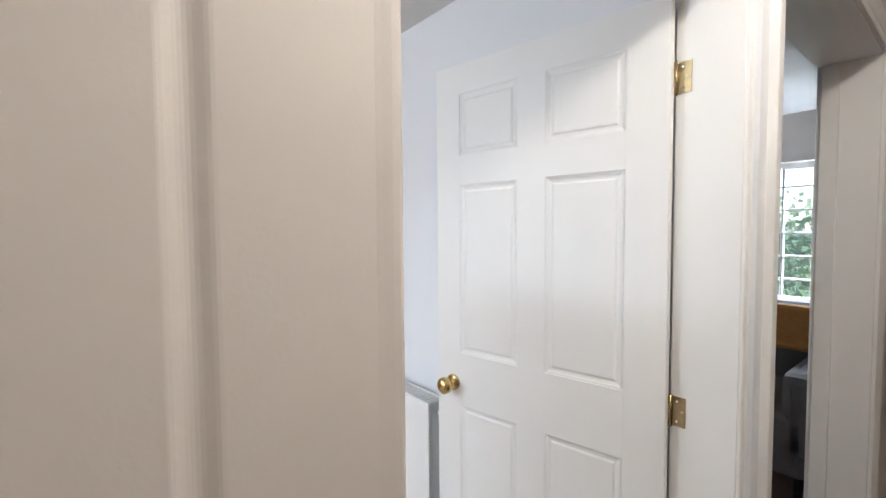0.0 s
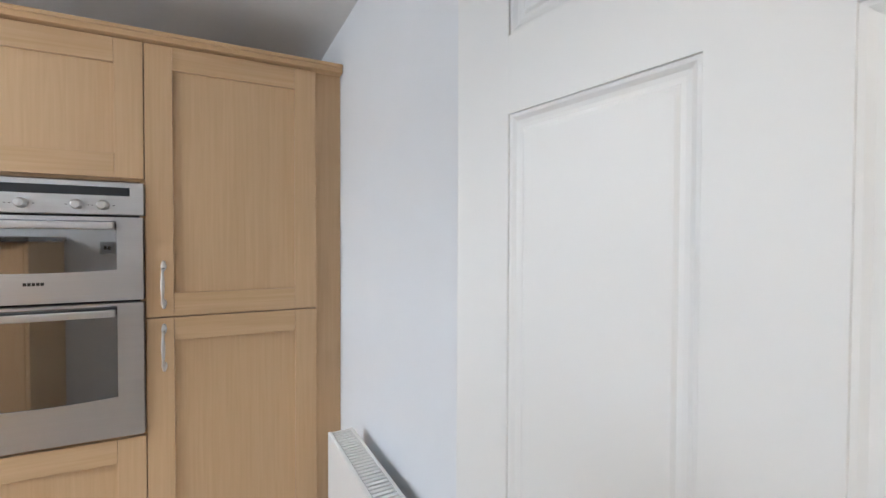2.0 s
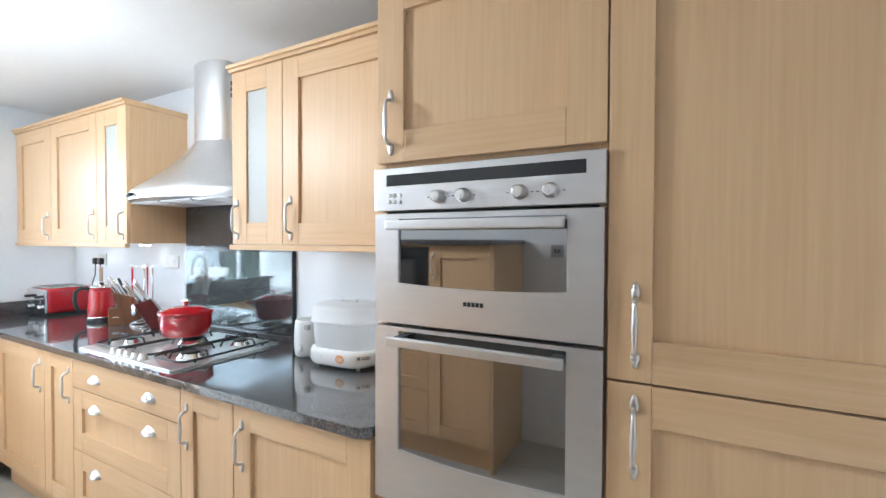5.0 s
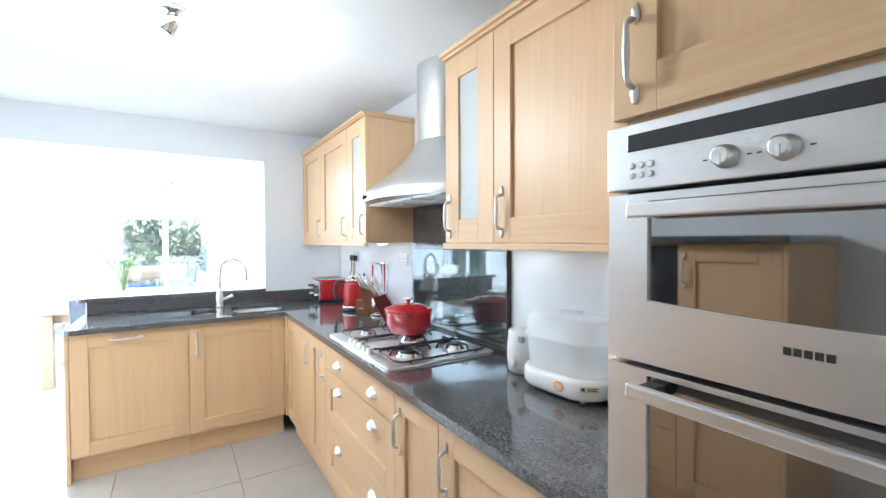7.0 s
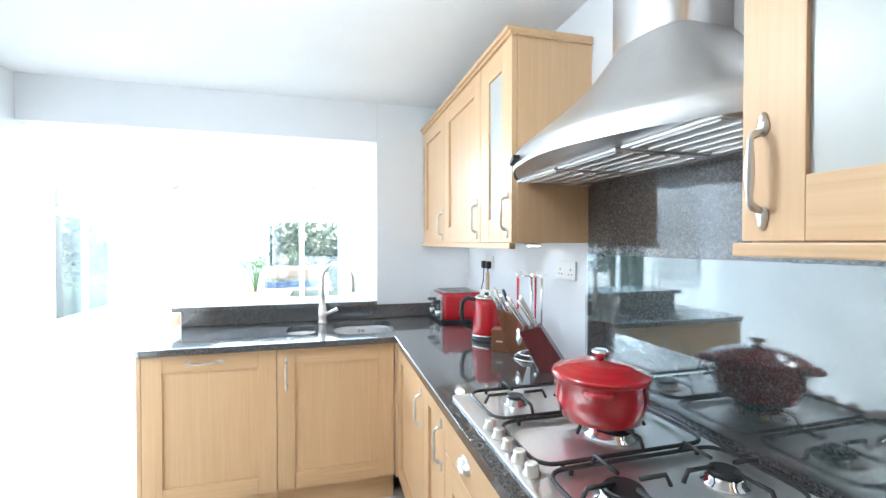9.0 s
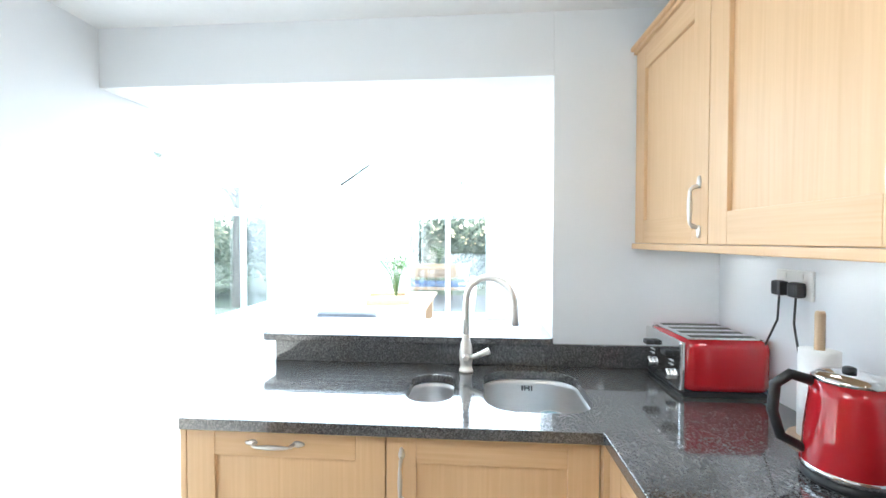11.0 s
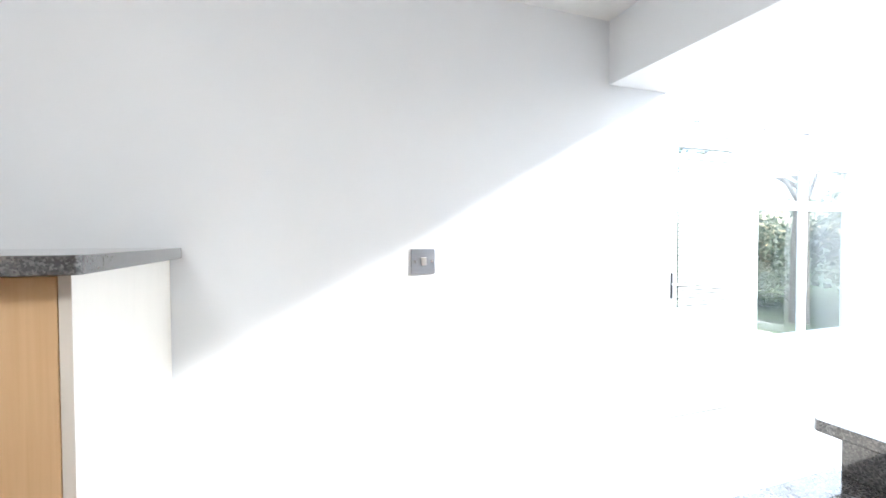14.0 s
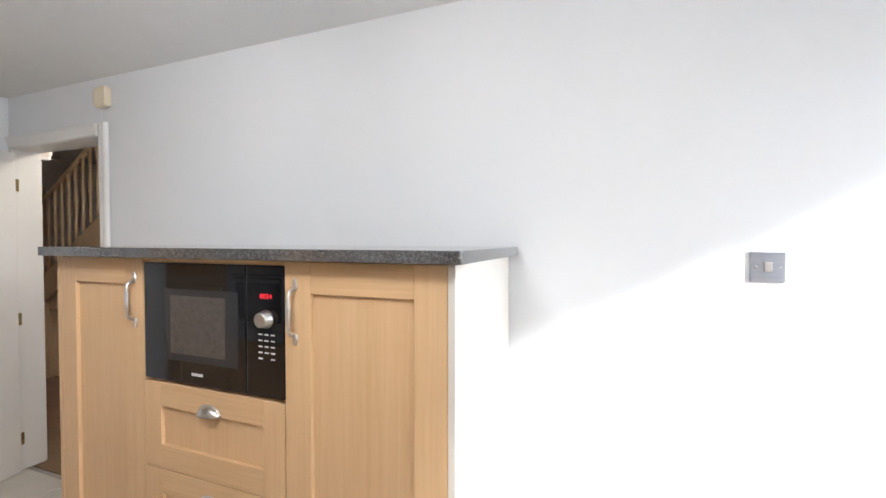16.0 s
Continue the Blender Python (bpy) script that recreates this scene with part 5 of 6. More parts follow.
LW, LH = 0.760, 1.985
LEAF = thing("door_1", pose(DOOR_R - 0.005, SOUTH + 0.006, 0.008, 0, 0, 90 + 11.5), "white painted six-panel door standing open into the kitchen", "door")
LEAF["kind"] = "structure"
bm = bmesh.new()
ST_, MU = 0.104, 0.095
pw = (LW - 2 * ST_ - MU) / 2
cols = ((ST_, ST_ + pw), (ST_ + pw + MU, LW - ST_))
rows = ((0.215, 0.80), (0.985, 1.575), (1.675, 1.885))
TH = 0.036
# stiles, muntin and rails
for a, b in ((0, ST_), (LW - ST_, LW)):
    add_box(bm, (a, 0, 0), (b, TH, LH), 0.0015)
zr = (0, 0.215, 0.80, 0.985, 1.575, 1.675, 1.885, LH)
for k in range(0, 8, 2):
    add_box(bm, (ST_ - 0.0005, 0.0002, zr[k]), (LW - ST_ + 0.0005, TH - 0.0002, zr[k + 1]), 0)
for z0, z1 in rows:
    add_box(bm, (cols[0][1], 0.0002, z0 - 0.0005), (cols[1][0], TH - 0.0002, z1 + 0.0005), 0)
leaf = part("leaf", bm, M_GLOSSPAINT, LEAF)


def raised_panel(x0, x1, z0, z1):
    """Sunk moulding and raised field on both faces."""
    bm = bmesh.new()
    for face, s in ((0.0, 1), (TH, -1)):
        rings = []
        for inset, d in ((0.0, 0.0), (0.001, 0.0022), (0.005, 0.0026), (0.010, 0.0052), (0.015, 0.0062), (0.020, 0.0062), (0.024, 0.0035), (0.028, 0.0030), (0.060, 0.0030)):
            y = face + s * d
            rings.append([bm.verts.new(p) for p in ((x0 + inset, y, z0 + inset), (x1 - inset, y, z0 + inset), (x1 - inset, y, z1 - inset), (x0 + inset, y, z1 - inset))])
        for a, b in zip(rings, rings[1:]):
            for i in range(4):
                bm.faces.new((a[i], a[(i + 1) % 4], b[(i + 1) % 4], b[i]))
        bm.faces.new(rings[-1])
    bmesh.ops.recalc_face_normals(bm, faces=bm.faces)
    return bm


for x0, x1 in cols:
    for z0, z1 in rows:
        part("door_panel", raised_panel(x0, x1, z0, z1), M_GLOSSPAINT, leaf)
bm = lathe([(0.028, 0), (0.028, 0.004), (0.022, 0.007), (0.012, 0.010), (0.011, 0.026), (0.020, 0.034), (0.029, 0.046), (0.028, 0.058), (0.018, 0.066), (0.004, 0.068)], 32)
kb2 = bm.copy()
bmesh.ops.transform(bm, matrix=pose(LW - 0.072, TH, 0.875, -90, 0, 0), verts=bm.verts)
part("door_knob", bm, M_BRASS, LEAF, "round brass door knob")
bmesh.ops.transform(kb2, matrix=pose(LW - 0.072, 0, 0.875, 90, 0, 0), verts=kb2.verts)
part("door_knob", kb2, M_BRASS, LEAF, "round brass door knob")
for hz in (0.20, 0.960, 1.800):
    HG = thing("hinge", pose(DOOR_R - 0.006, SOUTH + 0.002, hz), "worn brass butt hinge on the door jamb", "hinge", "door hinges")
    part("knuckle", lathe([(0.0055, -0.040), (0.0055, 0.040)], 12), M_HINGE, HG)
    part("hinge_leaf", box((0.0035, -0.036, -0.0385), (0.0058, -0.001, 0.0385), 0.0005), M_HINGE, HG)
    bm = box((-0.0015, 0.002, -0.0385), (0.0008, 0.030, 0.0385), 0.0004)
    bmesh.ops.transform(bm, matrix=pose(-0.004, 0, 0, 0, 0, 11.5), verts=bm.verts)
    part("hinge_leaf", bm, M_HINGE, HG)
    for zz in (-0.026, 0.0, 0.026):
        bm = lathe([(0.004, 0), (0.003, 0.001)], 10)
        bmesh.ops.transform(bm, matrix=pose(0.0034, -0.022 + 0.006 * (1 if zz else -1), zz, 0, -90, 0), verts=bm.verts)
        part("screw", bm, M_CHROME, HG)

# ---- hall ----
HS = -2.4
structure("hall_wall_west", box((-1.45, HS, 0), (-1.35, HALL_Y - 0.001, 2.40)), M_HALLWALL, "cream painted hall wall")
structure("hall_wall_south", box((-1.45, HS - 0.1, 0), (3.4, HS - 0.001, 2.40)), M_HALLWALL, "cream painted hall wall at the stairs")
structure("hall_wall_east", box((3.3, HS, 0), (3.4, 0.344, 2.40)), M_HALLWALL, "cream painted hall wall")
structure("hall_ceiling", box((-1.45, HS - 0.1, 2.401), (3.4, 0.43, 2.45)), M_CEIL, "white hall ceiling", "ceiling")
structure("hall_floor", box((-1.45, HS - 0.1, -0.03), (3.4, HALL_Y + 0.06, -0.0005)), M_CARPET, "dark wooden hall floor", "floor")
structure("hall_wall_facing", box((-1.349, HALL_L - 0.011, 0), (-0.378, HALL_L - 0.001, 2.40)), M_HALLWALL, "cream painted hall wall beside the kitchen door")
cove = [(-0.382, HALL_L - 0.0015), (-0.382, HALL_L - 0.0108)] + [(-0.380 + 0.048 * k / 12, HALL_L - 0.0108 + 0.0012 * k / 12 + 0.0078 * math.sin(math.pi * k / 12) ** 2) for k in range(13)] + [(-0.331, HALL_L - 0.0096), (-0.331, HALL_L - 0.0015)]
structure("hall_recess", prism(cove, 0, 2.40), M_HALLWALL, "shallow coved recess between painted boards", "trim")
structure("hall_board", box((-0.3325, HALL_L - 0.0095, 0), (DOOR_L - 0.0285, HALL_L - 0.0008, 2.40)), M_HALLWALL, "plain painted board beside the door bead", "trim")
# second doorway, to the lounge
W2A, W2B = 0.345, 0.505
structure("lounge_wall_over", box((0.845, W2A, 2.03), (1.655, W2B, 2.40)), M_HALLWALL, "cream painted wall over the lounge door")
structure("lounge_wall_far", box((1.6555, W2A, 0), (4.4, W2B, 2.40)), M_HALLWALL, "cream painted hall wall past the lounge door")
for nm, lo, hi in (("lounge_lining_far", (1.628, W2A - 0.004, 0), (1.655, W2B + 0.004, 2.004)), ("lounge_lining_head", (0.8525, W2A - 0.004, 2.0045), (1.655, W2B + 0.004, 2.0295)), ("lounge_door_stop", (1.612, 0.445, 0), (1.6275, W2B - 0.01, 2.004))):
    structure(nm, box(lo, hi, 0.002), M_GLOSSPAINT, "white gloss painted lounge door lining", "trim")
architrave("architrave_lounge_far", pose(1.632, W2A - 0.0045, 0), 2.08, 0.075)
architrave("architrave_lounge_head", pose(0.858, W2A - 0.0045, 2.008, 0, 90, 0), 0.80, 0.075, True)
# lounge
structure("lounge_floor", box((0.823, W2B + 0.06, -0.03), (4.5, 3.4, -0.001)), M_CARPET, "dark lounge floor", "floor")
structure("lounge_ceiling", box((0.74, W2A, 2.41), (4.5, 3.4, 2.46)), M_CEIL, "white lounge ceiling", "ceiling")
structure("lounge_wall_north", box((0.762, 3.351, 0), (4.5, 3.45, 2.40)), M_HALLWALL, "cream lounge wall")
LX = 4.2
for nm, lo, hi in (("lounge_wall_east_low", (LX, W2B, 0), (LX + 0.25, 3.35, 0.76)), ("lounge_wall_east_high", (LX, W2B, 1.99), (LX + 0.25, 3.35, 2.40)), ("lounge_wall_east_side", (LX, 1.86, 0.7605), (LX + 0.25, 3.35, 1.9895)), ("lounge_wall_east_corner", (LX, W2B, 0.7605), (LX + 0.25, 0.60, 1.9895))):
    structure(nm, box(lo, hi), M_HALLWALL, "cream lounge wall around the window")


def window(name, m, w, h, cols, rows, label, bar=0.022, fr=0.05, transom=None, glass=None):
    """A framed window; x along, z up, seen from -y."""
    t = thing(name, m, label, "window")
    t["kind"] = "structure"
    part("window_frame", box((0, -0.03, 0), (fr, 0.03, h), 0.004), M_PLASTICFRAME, t)
    part("window_frame", box((w - fr, -0.03, 0), (w, 0.03, h), 0.004), M_PLASTICFRAME, t)
    part("window_frame", box((fr, -0.03, 0), (w - fr, 0.03, fr), 0.004), M_PLASTICFRAME, t)
    part("window_frame", box((fr, -0.03, h - fr), (w - fr, 0.03, h), 0.004), M_PLASTICFRAME, t)
    for i in range(1, cols):
        x = w * i / cols
        part("glazing_bar", box((x - bar / 2, -0.02, fr), (x + bar / 2, 0.02, h - fr), 0.003), M_PLASTICFRAME, t)
    zs = [h * i / rows for i in range(1, rows)] if transom is None else [transom]
    for z in zs:
        part("glazing_bar", box((fr, -0.018, z - bar / 2), (w - fr, 0.018, z + bar / 2), 0.003), M_PLASTICFRAME, t)
    p = part("pane", box((fr, -0.003, fr), (w - fr, 0.003, h - fr)), glass or M_GLASS, t)
    p.visible_shadow = False
    return t


window("window_1", pose(LX + 0.12, 1.86, 0.762, 0, 0, -90), 1.26, 1.226, 6, 6, "white sash window with many small panes in the lounge", 0.018)
structure("lounge_window_board", box((LX - 0.05, 0.58, 0.735), (LX + 0.08, 1.88, 0.7595), 0.004), M_GLOSSPAINT, "white window board", "sill")
SF = thing("armchair", pose(2.75, 1.02, 0), "grey armchair with a dark throw and tan cloth on it", "armchair")
bm = bmesh.new()
add_box(bm, (-0.40, -0.40, 0.10), (0.40, 0.40, 0.46), 0.06)
part("seat", bm, M_SOFA, SF)
part("backrest", box((0.22, -0.42, 0.30), (0.46, 0.42, 0.86), 0.07), M_SOFA, SF)
for sy in (-0.40, 0.28):
    part("arm", box((-0.40, sy, 0.20), (0.30, sy + 0.14, 0.66), 0.05), M_SOFA, SF)
for sx in (-0.34, 0.34):
    for sy in (-0.34, 0.34):
        part("leg", lathe([(0.02, 0), (0.025, 0.11)], 10, (sx, sy, 0)), M_BLACK, SF)
obj("throw", box((2.93, 0.62, 0.855), (3.24, 1.42, 0.925), 0.03), M_DARKCLOTH, None, "dark throw folded over the armchair's back", "throw")
obj("tan_cloth", box((2.90, 0.72, 0.66), (2.968, 1.30, 0.945), 0.03), M_TANCLOTH, None, "tan cloth draped over the armchair's back", "cloth")

# staircase seen through the kitchen door
SC = thing("staircase", pose(2.75, -0.85, 0), "pale wooden staircase with turned balusters in the hall", "staircase")
RISE, RUN = 0.175, 0.27
part("landing", box((0.001, -0.62, 0.0), (0.545, 0.30, 5 * RISE), 0.004), M_PALEWOOD, SC)
for i in range(8):
    part("step", box((-RUN * (i + 1), -0.62, RISE * (i + 4.2)), (-RUN * i - 0.001, 0.30, RISE * (i + 6)), 0.004), M_PALEWOOD, SC)
LEAN = RISE / RUN
part("handrail", tube([(0.0, 0.33, 1.84), (-0.80, 0.33, 1.84 + 0.80 * LEAN)], 0.028, 10), M_PALEWOOD, SC)
bm = prism([(0.0, 0.80), (0.0, 1.10), (-2.0, 2.395), (-2.16, 2.395), (-2.16, 2.20)], 0.0, 0.035, 0.003)
bmesh.ops.transform(bm, matrix=Matrix(((1, 0, 0, 0), (0, 0, 1, 0.3005), (0, 1, 0, 0), (0, 0, 0, 1))), verts=bm.verts)
bmesh.ops.recalc_face_normals(bm, faces=bm.faces)
part("string_board", bm, M_PALEWOOD, SC)
for i in range(15):
    x = -0.10 - 0.115 * i
    z0 = 1.105 - x * LEAN
    h = min(1.84 - x * LEAN, 2.398) - z0
    if h > 0.15:
        part("baluster", lathe([(0.018, 0), (0.018, h * 0.2), (0.010, h * 0.24), (0.020, h * 0.5), (0.010, h * 0.76), (0.018, h * 0.8), (0.018, h)], 10, (x, 0.33, z0)), M_PALEWOOD, SC)
part("newel_post", box((0.0, 0.3015, 0), (0.09, 0.40, 2.02), 0.01), M_PALEWOOD, SC)
# lamp added out of view, placed and sized to light the hall warmly
HL = thing("hall_ceiling_light", pose(0.28, -0.16, 2.40), "unseen round glass ceiling light added for the hall's warm light, switched on", "ceiling light")
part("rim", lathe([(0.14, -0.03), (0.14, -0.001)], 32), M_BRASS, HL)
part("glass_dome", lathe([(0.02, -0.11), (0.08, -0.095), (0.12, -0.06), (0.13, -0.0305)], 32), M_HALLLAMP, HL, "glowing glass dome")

# ---- conservatory ----
CS, CN, CW = -0.57, 3.45, -9.8
EAVE, RIDGE = 2.30, 3.35
structure("conservatory_house_wall_north", box((WEST_BACK, NORTH + 0.151, 0), (WEST_BACK + 0.25, CN + 0.1, 3.7)), M_WALL, "painted house wall inside the conservatory")
structure("conservatory_house_wall_south", box((WEST_BACK, CS - 0.1, 0), (WEST_BACK + 0.25, HALL_Y - 0.001, 3.7)), M_WALL, "painted house wall inside the conservatory")
structure("conservatory_house_wall_top", box((WEST_BACK, HALL_Y, CEIL + 0.121), (WEST_BACK + 0.25, NORTH + 0.15, 3.7)), M_WALL, "painted house wall above the opening")
structure("house_roof", box((WEST_BACK + 0.251, -2.6, 2.56), (4.6, 3.6, 2.75)), M_BRICK, "upper floor of the house", "wall")
# unseen wall added to keep the sun off the opening's north part
structure("sun_block_wall", box((-6.35, 3.62, -0.12), (WEST_BACK + 0.25, 3.9, 5.2)), M_BRICK, "unseen brick wall added beside the conservatory to block the sun")
structure("conservatory_reveal_south", box((-8.09, CS + 0.0205, 0.50), (-7.945, CS + 0.13, 2.20), 0.003), M_PLASTICFRAME, "white boxed reveal beside the conservatory window", "trim")
# low walls and windows
structure("conservatory_wall_south_low", box((-9.8, CS - 0.1, 0), (-6.525, CS, 0.50)), M_WALL, "white dwarf wall of the conservatory")
structure("conservatory_wall_south_end", box((-5.555, CS - 0.1, 0), (WEST_BACK - 0.001, CS, EAVE)), M_WALL, "white solid wall of the conservatory")
structure("conservatory_wall_south_post", box((-6.524, CS - 0.1, 0), (-6.405, CS, EAVE)), M_PLASTICFRAME, "white frame post", "trim")
structure("conservatory_wall_north_low", box((-9.8, CN, 0), (WEST_BACK - 0.001, CN + 0.1, 0.60)), M_WALL, "white dwarf wall of the conservatory")
structure("conservatory_wall_west_south", box((CW - 0.1, CS - 0.1, 0), (CW - 0.001, 0.98, EAVE)), M_WALL, "white solid wall beside the patio door")
structure("conservatory_wall_west_north", box((CW - 0.1, 2.52, 0), (CW - 0.001, CN + 0.1, EAVE)), M_WALL, "white solid wall beside the patio door")
window("window_2", pose(-7.935, CS - 0.05, 0.502), 1.405, 1.66, 2, 1, "white conservatory window with top lights", 0.08, 0.07, 1.25, M_PATIOGLASS)
structure("conservatory_wall_south_head", box((-7.935, CS - 0.1, 2.164), (-6.525, CS, EAVE)), M_PLASTICFRAME, "white frame over the window", "trim")
structure("conservatory_wall_south_west", box((-9.8, CS - 0.1, 0.5005), (-7.94, CS + 0.02, EAVE)), M_WALL, "white solid wall of the conservatory")
for i in range(4):
    window("window_%d" % (3 + i), pose(-9.75 + 1.37 * i, CN + 0.05, 0.602), 1.36, EAVE - 0.61, 2, 1, "white conservatory window with top lights", 0.05, 0.06, 1.22, M_PATIOGLASS)
window("door_2", pose(CW - 0.05, 0.985, 0.004, 0, 0, 90), 1.52, 1.93, 2, 1, "white sliding patio door to the garden", 0.09, 0.07, 0.06, M_PATIOGLASS)
structure("conservatory_door_head", box((CW - 0.1, 0.985, 1.94), (CW - 0.001, 2.515, EAVE)), M_PLASTICFRAME, "white frame over the patio door", "trim")
D3 = window("door_3", pose(-6.402, CS - 0.05, 0.004), 0.842, EAVE - 0.005, 1, 1, "white glazed conservatory door with a closed slatted blind", 0.06, 0.10, 0.85)
part("door_board", box((0.101, -0.012, 0.101), (0.741, 0.012, 0.849), 0.003), M_PLASTICFRAME, D3, "white lower panel")
BL = thing("slatted_blind", pose(-6.36, CS + 0.035, 0.885), "white slatted blind hanging in front of the glazed door", "blind")
for i in range(38):
    bm = box((0, -0.0135, -0.0008), (0.745, 0.0135, 0.0008))
    bmesh.ops.transform(bm, matrix=pose(0, 0, 0.015 + 0.0315 * i, 66, 0, 0), verts=bm.verts)
    part("slat", bm, M_PLASTICFRAME, BL)
part("head_rail", box((0, -0.02, 1.20), (0.745, 0.02, 1.24), 0.003), M_PLASTICFRAME, BL)
part("bottom_rail", box((0, -0.014, -0.005), (0.745, 0.014, 0.01), 0.003), M_PLASTICFRAME, BL)
for cx in (0.12, 0.58):
    part("cord", tube([(cx, 0, 0.0), (cx, 0, 1.21)], 0.001, 5), M_PLASTICFRAME, BL)
dh = part("door_handle", box((0.792, 0.0305, 0.966), (0.808, 0.040, 1.176), 0.003), M_BLACK, D3, "black lever handle")
part("lever", tube([(0.800, 0.04, 1.086), (0.800, 0.11, 1.086), (0.75, 0.115, 1.086), (0.69, 0.115, 1.086)], 0.008, 8), M_PLASTICFRAME, dh)
# glazed roof: two slopes with white bars
MID = (CS + CN) / 2
RF = thing("conservatory_roof", pose(0, 0, 0), "glazed pitched conservatory roof with white bars", "roof")
RF["kind"] = "structure"
part("ridge", box((CW, MID - 0.05, RIDGE - 0.04), (WEST_BACK - 0.001, MID + 0.05, RIDGE + 0.06), 0.005), M_PLASTICFRAME, RF)
for y in (CS - 0.1, CN):
    part("eave_beam", box((CW - 0.1, y, EAVE + 0.001), (WEST_BACK - 0.001, y + 0.1, EAVE + 0.10), 0.004), M_PLASTICFRAME, RF)
part("gable_beam", box((CW - 0.1, CS + 0.001, EAVE + 0.001), (CW - 0.001, CN - 0.001, EAVE + 0.09), 0.004), M_PLASTICFRAME, RF)
for s, y in ((-1, CS), (1, CN)):
    n = 7
    for i in range(n + 1):
        x = CW + (WEST_BACK - 0.04 - CW) * i / n
        part("rafter", tube([(x, y, EAVE + 0.08), (x, MID, RIDGE)], 0.020, 4), M_PLASTICFRAME, RF)
    bm = bmesh.new()
    vs = [bm.verts.new(p) for p in ((CW, y, EAVE + 0.11), (WEST_BACK - 0.002, y, EAVE + 0.11), (WEST_BACK - 0.002, MID, RIDGE + 0.03), (CW, MID, RIDGE + 0.03))]
    bm.faces.new(vs)
    r = bmesh.ops.extrude_face_region(bm, geom=list(bm.faces))
    bmesh.ops.translate(bm, vec=(0, 0, 0.012), verts=[v for v in r["geom"] if isinstance(v, bmesh.types.BMVert)])
    bmesh.ops.recalc_face_normals(bm, faces=bm.faces)
    p = part("roof_pane", bm, M_ROOFGLASS, RF)
    p.visible_shadow = False
for k in range(5):
    yy = CS + 0.3 + (CN - CS - 0.6) * k / 4
    zt = EAVE + 0.08 + (RIDGE - EAVE - 0.08) * (1 - abs(yy - MID) / (CN - MID))
    part("gable_bar", box((CW - 0.06, yy - 0.025, EAVE + 0.09), (CW - 0.02, yy + 0.025, zt), 0.003), M_PLASTICFRAME, RF)

# curtains drawn back beside the patio door
def curtain(y0, y1, seed):
    g = random.Random(seed)
    n, rows = 40, 8
    bm = bmesh.new()
    grid = []
    for j in range(rows + 1):
        z = 0.03 + 2.02 * j / rows
        grid.append([bm.verts.new((-9.70 + 0.030 * math.sin(i * 1.35 + 0.25 * j) + 0.006 * g.uniform(-1, 1), y0 + (y1 - y0) * i / n, z)) for i in range(n + 1)])
    for a, b in zip(grid, grid[1:]):
        for i in range(n):
            bm.faces.new((a[i], a[i + 1], b[i + 1], b[i])).smooth = True
    c = thing("curtain", pose(0, 0, 0), "white curtain drawn back beside the patio door", "curtain", "curtains")
    part("cloth", bm, M_FABRICWHITE, c)
    part("rod", tube([(-9.70, y0 - 0.02, 2.06), (-9.70, y1 + 0.02, 2.06)], 0.010, 8), M_PLASTICFRAME, c)


curtain(0.70, 1.05, 31)
curtain(2.46, 2.80, 32)

# dining furniture
TB = thing("dining_table", pose(-6.60, 1.26, 0), "long oak dining table in the conservatory", "dining table")
part("tabletop", box((-1.03, -0.49, 0.715), (1.03, 0.49, 0.752), 0.006), M_OAKTABLE, TB)
part("apron", box((-0.92, -0.40, 0.62), (0.92, -0.375, 0.7145)), M_OAKTABLE, TB)
part("apron", box((-0.92, 0.375, 0.62), (0.92, 0.40, 0.7145)), M_OAKTABLE, TB)
part("apron", box((0.90, -0.375, 0.62), (0.925, 0.375, 0.7145)), M_OAKTABLE, TB)
for sx in (-0.94, 0.94):
    for sy in (-0.40, 0.40):
        part("leg", box((sx - 0.045, sy - 0.045, 0), (sx + 0.045, sy + 0.045, 0.714), 0.006), M_OAKTABLE, TB)


def dining_chair(m, cloth, label, top=0.98, group="dining chairs"):
    """Faces +x in its own frame."""
    c = thing("dining_chair", m, label, "dining chair", group)
    bm = bmesh.new()
    add_box(bm, (-0.22, -0.22, 0.40), (0.22, 0.22, 0.48), 0.025)
    part("seat", bm, cloth, c)
    bm = bmesh.new()
    add_box(bm, (-0.035, -0.22, 0.0), (0.035, 0.22, top - 0.47), 0.025)
    bmesh.ops.transform(bm, matrix=pose(-0.225, 0, 0.47, 0, -7, 0), verts=bm.verts)
    part("backrest", bm, cloth, c)
    for sx in (-0.19, 0.19):
        for sy in (-0.19, 0.19):
            part("leg", box((sx - 0.018, sy - 0.018, 0), (sx + 0.018, sy + 0.018, 0.405), 0.003), M_OAKTABLE if cloth is M_FABRICGREY else M_GLOSSPAINT, c)
    return c


dining_chair(pose(-5.475, 1.315, 0, 0, 0, 180), M_FABRICGREY, "dark grey upholstered dining chair at the table's end", 0.90)
wc = dining_chair(pose(-5.95, 1.93, 0, 0, 0, -90), M_FABRICWHITE, "white upholstered dining chair along the table", 0.99)
for x in (-6.55, -7.15):
    copy_thing(wc, pose(x, 1.93, 0, 0, 0, -90))
for x in (-6.45, -7.1):
    copy_thing(wc, pose(x, 0.60, 0, 0, 0, 90))
TR = thing("wooden_tray", pose(-6.80, 1.28, 0.7525, 0, 0, 12), "shallow wooden tray lying on the dining table", "tray")
part("tray_base", box((-0.28, -0.20, 0), (0.28, 0.20, 0.014), 0.003), M_PALEWOOD, TR)
